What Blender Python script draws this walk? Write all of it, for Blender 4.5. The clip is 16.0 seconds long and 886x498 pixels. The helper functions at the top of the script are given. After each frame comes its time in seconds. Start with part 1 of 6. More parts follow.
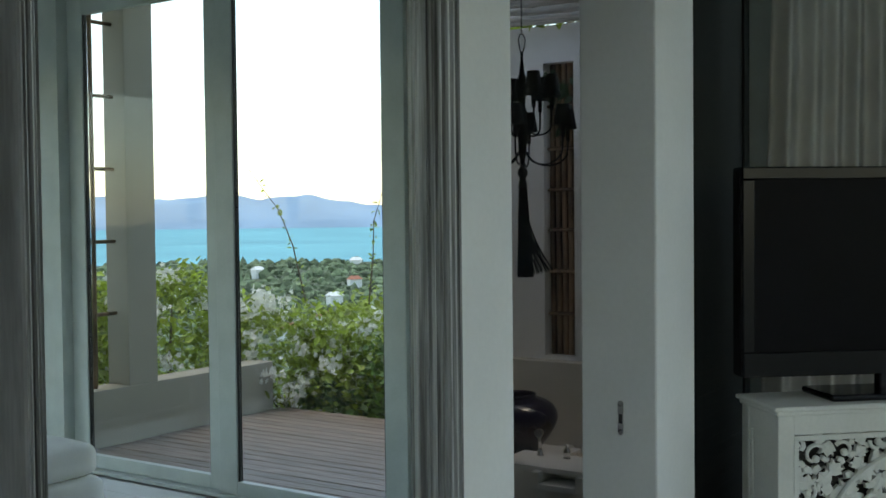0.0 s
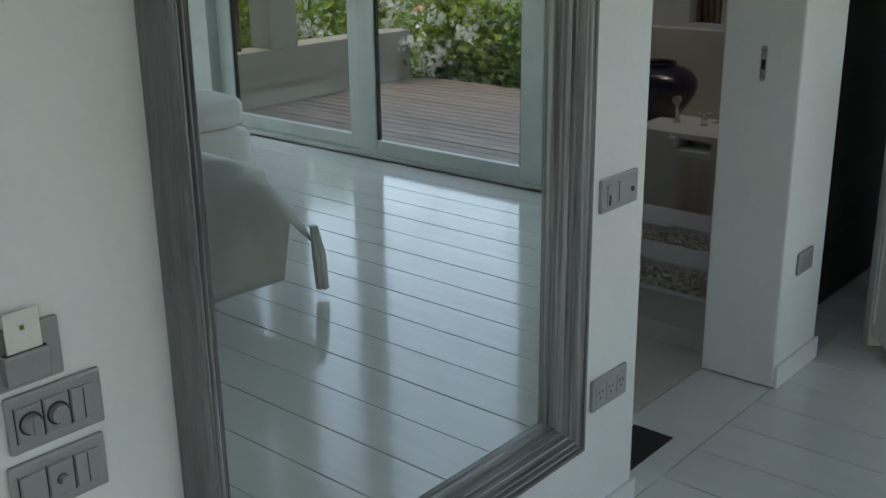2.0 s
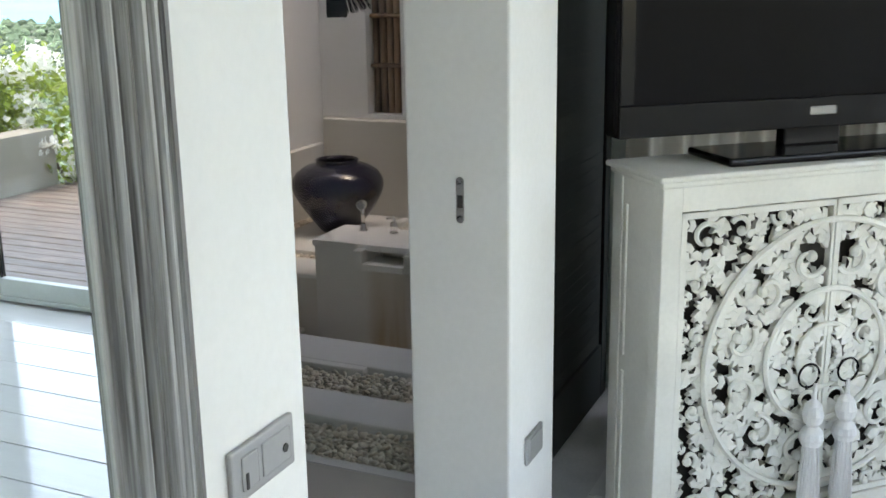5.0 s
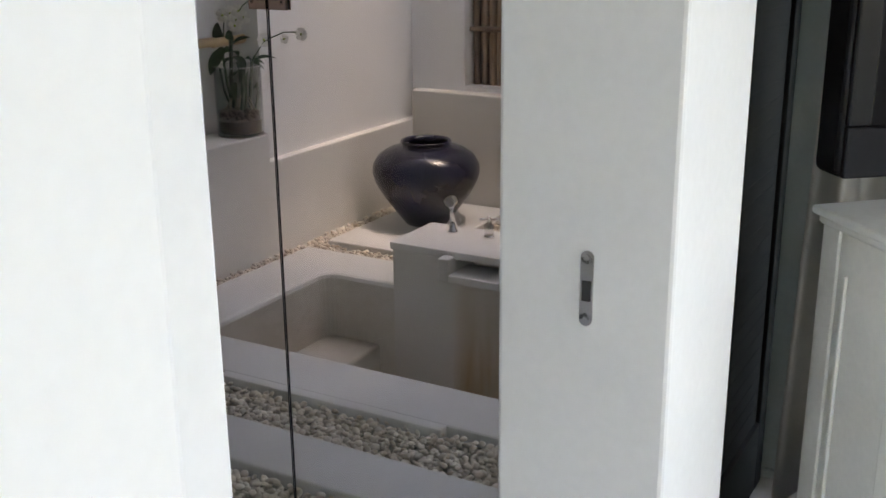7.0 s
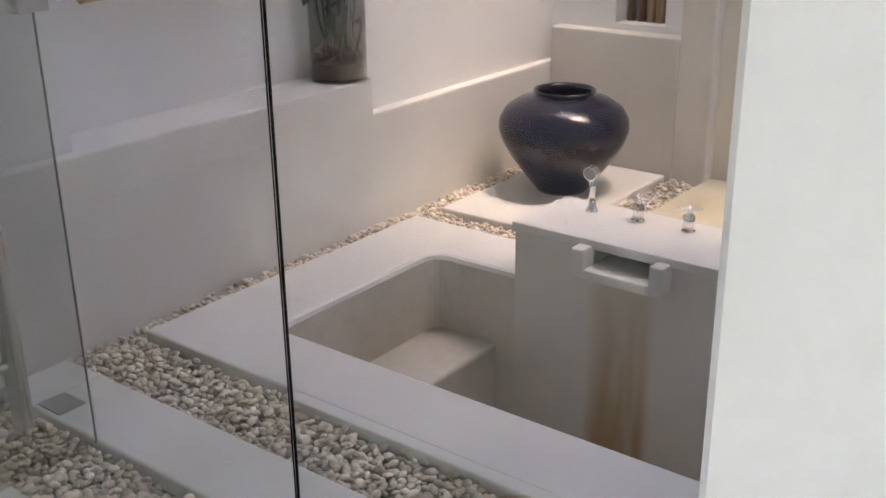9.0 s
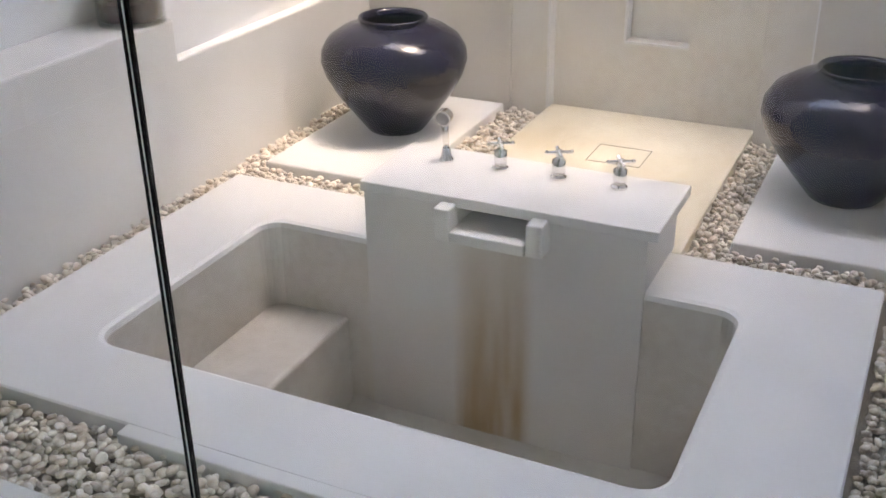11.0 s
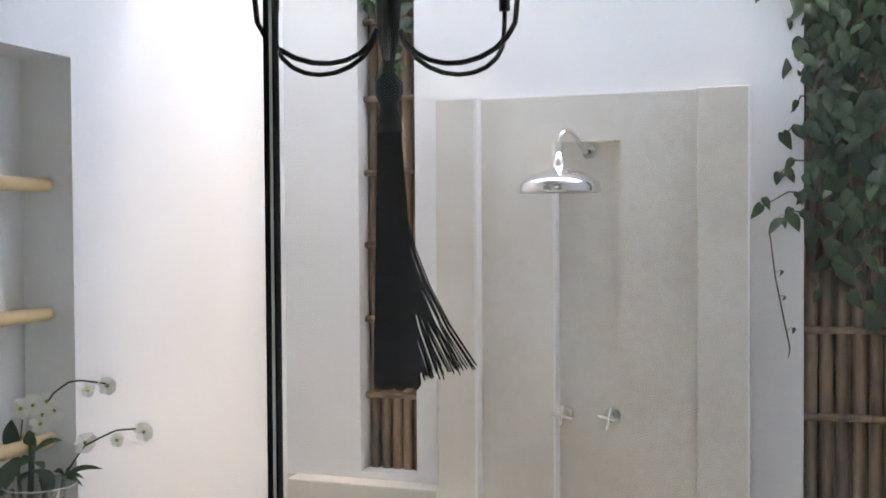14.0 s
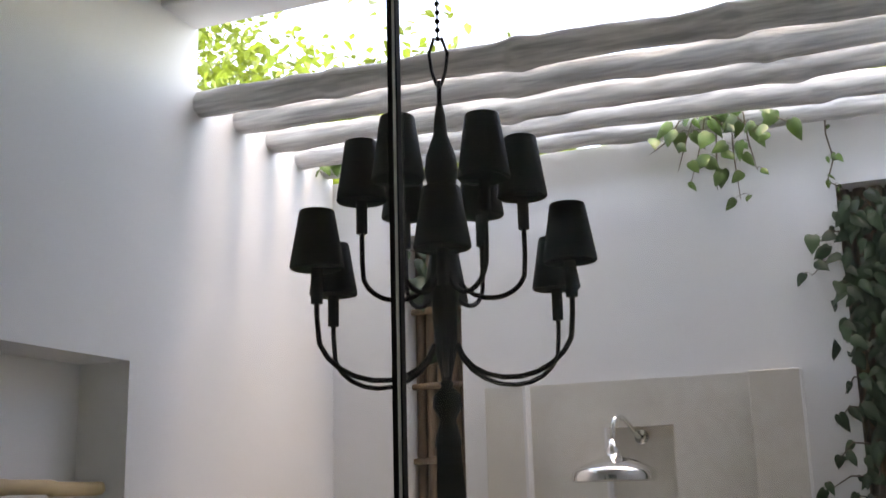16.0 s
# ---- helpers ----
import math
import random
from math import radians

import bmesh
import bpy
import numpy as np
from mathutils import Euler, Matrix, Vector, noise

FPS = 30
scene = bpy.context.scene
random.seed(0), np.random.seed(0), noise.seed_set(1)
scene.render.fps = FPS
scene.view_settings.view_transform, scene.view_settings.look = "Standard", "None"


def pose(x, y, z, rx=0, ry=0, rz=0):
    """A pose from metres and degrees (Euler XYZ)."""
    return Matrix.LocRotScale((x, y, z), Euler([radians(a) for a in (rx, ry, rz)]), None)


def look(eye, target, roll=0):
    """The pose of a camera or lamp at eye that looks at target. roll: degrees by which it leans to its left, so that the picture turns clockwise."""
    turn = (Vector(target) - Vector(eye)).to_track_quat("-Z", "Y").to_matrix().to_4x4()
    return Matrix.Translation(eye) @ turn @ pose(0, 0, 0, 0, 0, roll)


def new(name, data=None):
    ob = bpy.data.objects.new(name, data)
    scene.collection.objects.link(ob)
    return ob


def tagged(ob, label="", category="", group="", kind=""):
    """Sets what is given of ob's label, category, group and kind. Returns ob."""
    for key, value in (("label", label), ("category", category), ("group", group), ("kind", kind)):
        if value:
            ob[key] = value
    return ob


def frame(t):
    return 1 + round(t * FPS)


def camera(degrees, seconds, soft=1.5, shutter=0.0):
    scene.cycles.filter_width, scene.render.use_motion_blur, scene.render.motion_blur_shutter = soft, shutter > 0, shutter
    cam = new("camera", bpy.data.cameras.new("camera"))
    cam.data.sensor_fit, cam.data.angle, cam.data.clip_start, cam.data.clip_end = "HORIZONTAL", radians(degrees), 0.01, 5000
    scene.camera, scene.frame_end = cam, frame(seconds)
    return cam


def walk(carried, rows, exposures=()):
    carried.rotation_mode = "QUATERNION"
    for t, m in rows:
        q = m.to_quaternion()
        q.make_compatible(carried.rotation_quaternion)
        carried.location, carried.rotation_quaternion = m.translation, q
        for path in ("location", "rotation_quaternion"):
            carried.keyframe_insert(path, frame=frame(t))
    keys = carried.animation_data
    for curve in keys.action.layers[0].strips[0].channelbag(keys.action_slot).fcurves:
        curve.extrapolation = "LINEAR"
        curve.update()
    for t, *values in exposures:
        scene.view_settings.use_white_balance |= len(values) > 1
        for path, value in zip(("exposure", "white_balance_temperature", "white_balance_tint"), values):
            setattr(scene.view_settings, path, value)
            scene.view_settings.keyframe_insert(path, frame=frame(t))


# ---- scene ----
cam = camera(45.36, 16.0, soft=1.6)
PATH = [
    (0.0, (-2.759, -1.104, 1.514), (-1.9225, -0.5568, 1.4847), -0.60),
    (0.5, (-2.784, -1.119, 1.487), (-2.0052, -0.4974, 1.4020), 0.18),
    (1.0, (-2.809, -1.107, 1.451), (-2.0692, -0.4551, 1.2868), -0.17),
    (1.5, (-2.800, -1.108, 1.418), (-2.0800, -0.4566, 1.1775), -0.73),
    (2.0, (-2.771, -1.121, 1.390), (-2.0531, -0.5008, 1.0740), -0.75),
    (2.5, (-2.730, -1.109, 1.376), (-2.0109, -0.5206, 1.0061), -1.06),
    (3.0, (-2.651, -1.060, 1.390), (-1.8742, -0.5390, 1.0355), -0.96),
    (3.5, (-2.536, -0.966, 1.406), (-1.6881, -0.5267, 1.1086), -1.63),
    (4.0, (-2.397, -0.876, 1.406), (-1.5181, -0.4829, 1.1382), -1.71),
    (4.2, (-2.319, -0.845, 1.412), (-1.4337, -0.4576, 1.1562), -1.49),
    (6.3, (-1.390, -0.498, 1.376), (-0.5310, -0.0786, 1.0818), 0.58),
    (6.5, (-1.325, -0.451, 1.373), (-0.4766, -0.0216, 1.0647), 0.29),
    (7.0, (-1.150, -0.350, 1.376), (-0.3210, 0.1262, 1.0812), -0.56),
    (7.5, (-0.921, -0.289, 1.363), (-0.1335, 0.2445, 1.0543), -0.59),
    (8.0, (-0.743, -0.208, 1.338), (0.0035, 0.3688, 1.0073), 0.16),
    (8.2, (-0.681, -0.160, 1.335), (0.0556, 0.4243, 0.9935), 0.01),
    (10.3, (-0.1655, 0.3457, 1.240), (0.5900, 0.8120, 0.7791), -2.01),
    (10.5, (-0.1555, 0.3747, 1.245), (0.6102, 0.8080, 0.7697), -1.55),
    (11.0, (-0.1325, 0.4355, 1.289), (0.6756, 0.8246, 0.8461), -0.85),
    (11.5, (-0.089, 0.489, 1.322), (0.7443, 0.8845, 0.9313), -0.44),
    (12.0, (-0.066, 0.534, 1.344), (0.7973, 0.9170, 1.0112), -0.27),
    (12.5, (-0.063, 0.574, 1.375), (0.8263, 0.9517, 1.1158), -0.75),
    (13.0, (-0.063, 0.590, 1.405), (0.8534, 0.9463, 1.2331), -0.55),
    (13.5, (-0.064, 0.6005, 1.457), (0.8728, 0.9342, 1.3579), -0.06),
    (14.0, (-0.073, 0.601, 1.502), (0.8699, 0.9320, 1.4782), -0.39),
    (14.5, (-0.085, 0.601, 1.530), (0.8537, 0.9418, 1.5857), -0.64),
    (15.0, (-0.083, 0.606, 1.566), (0.8487, 0.9511, 1.6741), -1.28),
    (15.5, (-0.084, 0.613, 1.580), (0.8401, 0.9608, 1.7369), -1.78),
    (16.0, (-0.098, 0.620, 1.575), (0.8102, 0.9744, 1.8000), -1.56),
]
walk(cam, [(t, look(e, g, r)) for t, e, g, r in PATH],
     exposures=[(0.0, 1.72, 8100, 7), (0.5, 1.38, 8000, 7), (1.5, 1.6, 8400, 9), (2.5, 2.0, 8700, 11), (4.2, 2.95, 8800, 13), (6.3, 3.5, 8700, 23), (7.5, 3.55, 8900, 24), (8.2, 3.95, 9100, 26), (10.3, 4.6, 8500, 21), (12.0, 4.95, 8200, 19), (13.0, 4.95, 8000, 18), (14.0, 4.65, 8400, 18), (14.5, 4.55, 8800, 19), (15.0, 4.5, 9000, 20), (15.5, 4.05, 9400, 21), (16.0, 3.6, 9300, 21)])

# ---- world and sun ----
SUN_EL, SUN_AZ = 74.0, -79.0          # degrees; azimuth from +x towards +y
world = bpy.data.worlds.new("world")
scene.world = world
world.use_nodes = True
wt = world.node_tree
sky = wt.nodes.new("ShaderNodeTexSky")
sky.sky_type, sky.sun_disc = "NISHITA", False
sky.sun_elevation, sky.sun_rotation = radians(SUN_EL), radians(90 - SUN_AZ)
sky.air_density, sky.dust_density, sky.ozone_density = 1.0, 1.0, 1.0
wt.nodes["Background"].inputs[1].default_value = 0.15
wt.links.new(sky.outputs[0], wt.nodes["Background"].inputs[0])
sun_dir = Vector((math.cos(radians(SUN_EL)) * math.cos(radians(SUN_AZ)), math.cos(radians(SUN_EL)) * math.sin(radians(SUN_AZ)), math.sin(radians(SUN_EL))))
sl = bpy.data.lights.new("sun", "SUN")
sl.energy, sl.angle, sl.color = 0.15, radians(13.0), (1.0, 0.98, 0.95)
sun = new("sun", sl)
sun.matrix_world = look(sun_dir * 30, (0, 0, 0))


# ---- materials ----
def mat(name, col, rough=0.6, metal=0.0, var=0.12, scale=6.0, bump=0.1, fine=90.0, col2=None, spec=0.5, stretch=(1, 1, 1), island=0.0, coat=0.0):
    """A painted, stony or leafy surface: two scales of tone, fine relief and uneven gloss."""
    m = bpy.data.materials.new(name)
    m.use_nodes = True
    n, l = m.node_tree.nodes, m.node_tree.links
    b = n["Principled BSDF"]
    tc = n.new("ShaderNodeTexCoord")
    mp = n.new("ShaderNodeMapping")
    mp.inputs["Scale"].default_value = stretch
    geo = n.new("ShaderNodeNewGeometry")
    l.new(geo.outputs["Position"], mp.inputs[0])
    big, small = n.new("ShaderNodeTexNoise"), n.new("ShaderNodeTexNoise")
    big.inputs["Scale"].default_value, big.inputs["Detail"].default_value = scale, 6
    small.inputs["Scale"].default_value, small.inputs["Detail"].default_value = fine, 4
    l.new(mp.outputs[0], big.inputs[0])
    l.new(mp.outputs[0], small.inputs[0])
    add = n.new("ShaderNodeMath")
    add.operation = "MULTIPLY_ADD"
    l.new(small.outputs[0], add.inputs[0])
    add.inputs[1].default_value = 0.35
    l.new(big.outputs[0], add.inputs[2])
    ramp = n.new("ShaderNodeValToRGB")
    c1 = [max(0, c * (1 - var)) for c in col]
    c2 = col2 or [min(1, c * (1 + var)) for c in col]
    ramp.color_ramp.elements[0].color, ramp.color_ramp.elements[0].position = (*c1, 1), 0.5
    ramp.color_ramp.elements[1].color, ramp.color_ramp.elements[1].position = (*c2, 1), 0.85
    l.new(add.outputs[0], ramp.inputs[0])
    out = ramp.outputs[0]
    if island:
        hs = n.new("ShaderNodeHueSaturation")
        oi, mr = n.new("ShaderNodeObjectInfo"), n.new("ShaderNodeMapRange")
        ad = n.new("ShaderNodeMath")
        ad.operation = "ADD"
        l.new(geo.outputs["Random Per Island"], ad.inputs[0])
        l.new(oi.outputs["Random"], ad.inputs[1])
        fr = n.new("ShaderNodeMath")
        fr.operation = "FRACT"
        l.new(ad.outputs[0], fr.inputs[0])
        mr.inputs["To Min"].default_value, mr.inputs["To Max"].default_value = 1 - island, 1 + island
        l.new(fr.outputs[0], mr.inputs[0])
        l.new(mr.outputs[0], hs.inputs["Value"])
        l.new(out, hs.inputs["Color"])
        out = hs.outputs[0]
    l.new(out, b.inputs["Base Color"])
    b.inputs["Metallic"].default_value, b.inputs["Specular IOR Level"].default_value, b.inputs["Coat Weight"].default_value = metal, spec, coat
    rr = n.new("ShaderNodeMapRange")
    rr.inputs["To Min"].default_value, rr.inputs["To Max"].default_value = max(0.02, rough * 0.85), min(1, rough * 1.15)
    l.new(big.outputs[0], rr.inputs[0])
    l.new(rr.outputs[0], b.inputs["Roughness"])
    if bump:
        bp = n.new("ShaderNodeBump")
        bp.inputs["Strength"].default_value, bp.inputs["Distance"].default_value = bump, 0.004
        l.new(add.outputs[0], bp.inputs["Height"])
        l.new(bp.outputs[0], b.inputs["Normal"])
    return m


def leafy(m, share=0.33):
    """Lets some light shine through a leaf."""
    n, l = m.node_tree.nodes, m.node_tree.links
    b, t, mx = n["Principled BSDF"], n.new("ShaderNodeBsdfTranslucent"), n.new("ShaderNodeMixShader")
    l.new(b.inputs["Base Color"].links[0].from_socket, t.inputs[0])
    mx.inputs[0].default_value = share
    l.new(b.outputs[0], mx.inputs[1])
    l.new(t.outputs[0], mx.inputs[2])
    l.new(mx.outputs[0], n["Material Output"].inputs[0])


def glass(name, tint=(0.97, 0.985, 0.98)):
    """A clear pane: straight through, with the gloss that glass has."""
    m = bpy.data.materials.new(name)
    m.use_nodes = True
    n, l = m.node_tree.nodes, m.node_tree.links
    n.remove(n["Principled BSDF"])
    t, g, mx, f = n.new("ShaderNodeBsdfTransparent"), n.new("ShaderNodeBsdfGlossy"), n.new("ShaderNodeMixShader"), n.new("ShaderNodeLayerWeight")
    pw, ma = n.new("ShaderNodeMath"), n.new("ShaderNodeMath")
    pw.operation, ma.operation = "POWER", "MULTIPLY_ADD"
    t.inputs[0].default_value, g.inputs["Roughness"].default_value = (*tint, 1), 0.0
    f.inputs[0].default_value, pw.inputs[1].default_value, ma.inputs[1].default_value, ma.inputs[2].default_value = 0.5, 5.0, 0.8, 0.025
    l.new(f.outputs["Facing"], pw.inputs[0])
    l.new(pw.outputs[0], ma.inputs[0])
    l.new(ma.outputs[0], mx.inputs[0])
    l.new(t.outputs[0], mx.inputs[1])
    l.new(g.outputs[0], mx.inputs[2])
    l.new(mx.outputs[0], n["Material Output"].inputs[0])
    return m


WHITE = mat("white_plaster", (0.78, 0.78, 0.77), 0.75, var=0.04, scale=2.5, bump=0.15, fine=60)
CONC = mat("pale_cement_render", (0.66, 0.63, 0.57), 0.6, var=0.10, scale=2.2, bump=0.12, fine=45)
CONCL = mat("white_cement_render", (0.73, 0.715, 0.68), 0.6, var=0.08, scale=2.2, bump=0.12, fine=45)
CREAMF = mat("yellow_cream_polished_cement", (0.66, 0.58, 0.42), 0.5, var=0.12, scale=1.8, bump=0.08, fine=30, col2=(0.75, 0.70, 0.58))
TILE = mat("beige_grey_floor_tile", (0.56, 0.52, 0.45), 0.4, var=0.08, scale=5, bump=0.05, island=0.05)
CREAM = mat("cream_polished_cement", (0.69, 0.65, 0.565), 0.5, var=0.12, scale=1.8, bump=0.08, fine=30, col2=(0.75, 0.73, 0.67))
SLAB = mat("white_terrazzo_slab", (0.74, 0.73, 0.70), 0.45, var=0.05, scale=4, bump=0.05)
FLOORP = mat("white_gloss_floor_paint", (0.72, 0.73, 0.71), 0.12, var=0.05, scale=1.2, bump=0.9, fine=7, stretch=(3, 0.5, 1), island=0.03, coat=0.3)
GROOVE = mat("painted_board_joint", (0.50, 0.505, 0.50), 0.8)
FRAMEP = mat("grey_green_door_paint", (0.50, 0.55, 0.52), 0.4, var=0.06, bump=0.05)
SILVER = mat("distressed_silver_wood", (0.185, 0.18, 0.178), 0.42, 0.3, var=0.36, scale=8, bump=0.35, fine=36, col2=(0.46, 0.465, 0.465), stretch=(9, 9, 0.20))
SILVERH = mat("distressed_silver_wood_flat", (0.185, 0.18, 0.178), 0.42, 0.3, var=0.36, scale=8, bump=0.35, fine=36, col2=(0.46, 0.465, 0.465), stretch=(0.20, 9, 9))
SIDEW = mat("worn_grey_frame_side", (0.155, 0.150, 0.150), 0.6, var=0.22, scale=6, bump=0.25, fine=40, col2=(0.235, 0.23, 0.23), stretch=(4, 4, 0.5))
BLACKG = mat("black_gloss_plastic", (0.010, 0.010, 0.012), 0.2, var=0.1, bump=0.0, spec=0.2)
SCREEN = mat("dark_screen", (0.007, 0.007, 0.009), 0.35, var=0.1, bump=0.0, spec=0.05)
CABW = mat("off_white_cabinet_paint", (0.72, 0.71, 0.66), 0.5, var=0.07, scale=5, bump=0.12)
# Near-black colour stands for the shade inside the cabinet.
CABD = mat("shaded_cabinet_inside", (0.035, 0.032, 0.028), 0.8)
STEEL = mat("brushed_steel", (0.62, 0.61, 0.59), 0.26, 1.0, var=0.03, scale=2, bump=0.0)
CHROME = mat("polished_chrome", (0.80, 0.79, 0.77), 0.07, 1.0, var=0.03, bump=0.0)
PLATE = mat("satin_nickel_plate", (0.36, 0.36, 0.36), 0.45, 0.35, var=0.04, bump=0.0)
PLATED = mat("plate_shadow_gap", (0.03, 0.03, 0.03), 0.6, bump=0)
BLACK = mat("matt_black_lacquer", (0.0025, 0.0023, 0.003), 0.5, var=0.2, bump=0.0, spec=0.15)
SILK = mat("black_silk_strands", (0.0034, 0.002, 0.0042), 0.8, var=0.3, bump=0.0, spec=0.04)
JAR = mat("navy_glazed_ceramic", (0.009, 0.008, 0.022), 0.17, var=0.3, scale=5, bump=0.06, fine=22, spec=0.4)
BAMB = mat("brown_bamboo", (0.125, 0.068, 0.038), 0.42, var=0.45, scale=6, bump=0.12, fine=50, col2=(0.31, 0.20, 0.12), stretch=(3, 3, 0.5), island=0.35)
BAMBL = mat("blond_bamboo", (0.55, 0.40, 0.22), 0.45, var=0.25, scale=6, bump=0.1, stretch=(0.6, 4, 4))
LOG = mat("whitewashed_log", (0.64, 0.63, 0.61), 0.85, var=0.35, scale=10, bump=1.0, fine=34, stretch=(5, 0.35, 5))
PEB = mat("cream_river_pebble", (0.71, 0.59, 0.46), 0.5, var=0.12, scale=30, bump=0.1, fine=120, col2=(0.85, 0.79, 0.70), island=0.18)
# Bed darkened to give the shade between the pebbles.
BED_SHADE = mat("shaded_gravel_bed", (0.30, 0.26, 0.21), 0.9)
LINEN = mat("white_linen", (0.84, 0.83, 0.79), 0.9, var=0.06, bump=0.25, fine=300)
CURT = mat("grey_curtain_linen", (0.56, 0.54, 0.49), 0.9, var=0.08, bump=0.25, fine=260)
SHUT = mat("dark_green_shutter", (0.026, 0.030, 0.028), 0.8, var=0.15, bump=0.1, spec=0.1)
TASSW = mat("white_cord", (0.76, 0.75, 0.75), 0.9, var=0.08, bump=0.4, fine=200, stretch=(6, 6, 0.5))
DECK = mat("weathered_deck_board", (0.13, 0.085, 0.065), 0.5, var=0.3, scale=8, bump=0.4, fine=60, col2=(0.24, 0.185, 0.155), stretch=(5, 0.5, 1), island=0.18)
OUTW = mat("taupe_exterior_render", (0.33, 0.30, 0.25), 0.85, var=0.08, scale=2, bump=0.2)
LEAF = mat("green_leaf", (0.10, 0.185, 0.04), 0.45, var=0.35, scale=9, bump=0.0, island=0.5)
LEAFY = mat("yellow_green_leaf", (0.27, 0.35, 0.050), 0.45, var=0.3, scale=9, bump=0.0, island=0.45)
LEAFD = mat("dark_vine_leaf", (0.034, 0.074, 0.030), 0.4, var=0.3, scale=9, bump=0.0, island=0.45)
PETAL = mat("white_petal", (0.80, 0.79, 0.74), 0.6, var=0.05, bump=0.0)
TWIG = mat("brown_twig", (0.12, 0.09, 0.06), 0.8, bump=0.1)
SOIL = mat("hillside_green", (0.05, 0.075, 0.03), 0.95, var=0.4, scale=0.05, bump=0.0, fine=1.0, col2=(0.10, 0.115, 0.055))
# Treetop green is paled to carry the haze of distance.
WOODS = mat("hazed_far_treetops", (0.12, 0.16, 0.085), 0.9, var=0.4, scale=0.2, bump=0.0, fine=2.0, island=0.5)
SEA = mat("turquoise_sea", (0.17, 0.42, 0.48), 0.9, var=0.12, scale=0.004, bump=0.0, fine=0.03, spec=0.03)
# The blue of the far air is mixed into the ridge's base colour.
HILL = mat("hills_with_blue_haze", (0.24, 0.36, 0.48), 1.0, var=0.12, scale=0.004, bump=0.0, fine=0.02)
ROOFR = mat("terracotta_far_roof", (0.42, 0.16, 0.10), 0.8)
PANE = glass("window_pane")
GPANE = glass("shower_pane", (0.92, 0.93, 0.92))
VPANE = glass("vase_pane", (0.93, 0.95, 0.94))
GEDGE = mat("black_seal_strip", (0.002, 0.002, 0.002), 0.35, bump=0.0, spec=0.1)
GEDGEL = mat("pale_glass_edge", (0.42, 0.44, 0.43), 0.2, bump=0.0)
for _m in (LEAF, LEAFY, LEAFD, PETAL):
    leafy(_m)
MIRROR = bpy.data.materials.new("mirror_silver")
MIRROR.use_nodes = True
_b = MIRROR.node_tree.nodes["Principled BSDF"]
_b.inputs["Base Color"].default_value, _b.inputs["Metallic"].default_value, _b.inputs["Roughness"].default_value = (0.86, 0.90, 0.88, 1), 1.0, 0.0


# ---- mesh helpers ----
def part(name, bm, material, parent=None, label="", smooth=False):
    """Links a bmesh as one mesh object, under its thing if one is given."""
    me = bpy.data.meshes.new(name)
    bmesh.ops.recalc_face_normals(bm, faces=bm.faces[:])
    bm.to_mesh(me)
    bm.free()
    me.materials.append(material)
    if smooth:
        me.shade_smooth()
    ob = new(name, me)
    if parent is not None:
        ob.parent = parent
    return tagged(ob, label)


def raw(name, verts, faces, material, parent=None, label="", smooth=False):
    me = bpy.data.meshes.new(name)
    me.from_pydata(verts, [], faces)
    me.materials.append(material)
    if smooth:
        me.shade_smooth()
    ob = new(name, me)
    if parent is not None:
        ob.parent = parent
    return tagged(ob, label)


def shared(name, me, parent, m):
    ob = new(name, me)
    ob.parent, ob.matrix_basis = parent, m
    return ob


def thing(name, label, category, at=None, group="", kind=""):
    ob = tagged(new(name), label, category, group, kind)
    if at is not None:
        ob.matrix_basis = at
    return ob


def box(bm, lo, hi, bev=0.0, seg=2):
    lo, hi = Vector(lo), Vector(hi)
    r = bmesh.ops.create_cube(bm, size=1.0, matrix=Matrix.Translation((lo + hi) / 2) @ Matrix.Diagonal((*(hi - lo), 1)))
    if bev > 0:
        es = list({e for v in r["verts"] for e in v.link_edges})
        bmesh.ops.bevel(bm, geom=es, offset=bev, segments=seg, profile=0.5, affect="EDGES")
    return bm


def boxm(lo, hi, bev=0.0, seg=2):
    return box(bmesh.new(), lo, hi, bev, seg)


def cyl(bm, p, q, r, r2=None, seg=14):
    p, q = Vector(p), Vector(q)
    d = q - p
    m = Matrix.Translation((p + q) / 2) @ d.to_track_quat("Z", "Y").to_matrix().to_4x4()
    bmesh.ops.create_cone(bm, cap_ends=True, segments=seg, radius1=r, radius2=r if r2 is None else r2, depth=d.length, matrix=m)
    return bm


def lathe(bm, prof, seg=28, c=(0, 0, 0), axis=None):
    """Turns a profile of (radius, height) about z."""
    m = axis or Matrix.Translation(c)
    rings = []
    for r, z in prof:
        rings.append([bm.verts.new(m @ Vector((r * math.cos(2 * math.pi * k / seg), r * math.sin(2 * math.pi * k / seg), z))) for k in range(seg)])
    for a, b in zip(rings, rings[1:]):
        for k in range(seg):
            bm.faces.new((a[k], a[(k + 1) % seg], b[(k + 1) % seg], b[k]))
    for ring in (rings[0], rings[-1]):
        if len({tuple(v.co) for v in ring}) > 2:
            bm.faces.new(ring)
    return bm


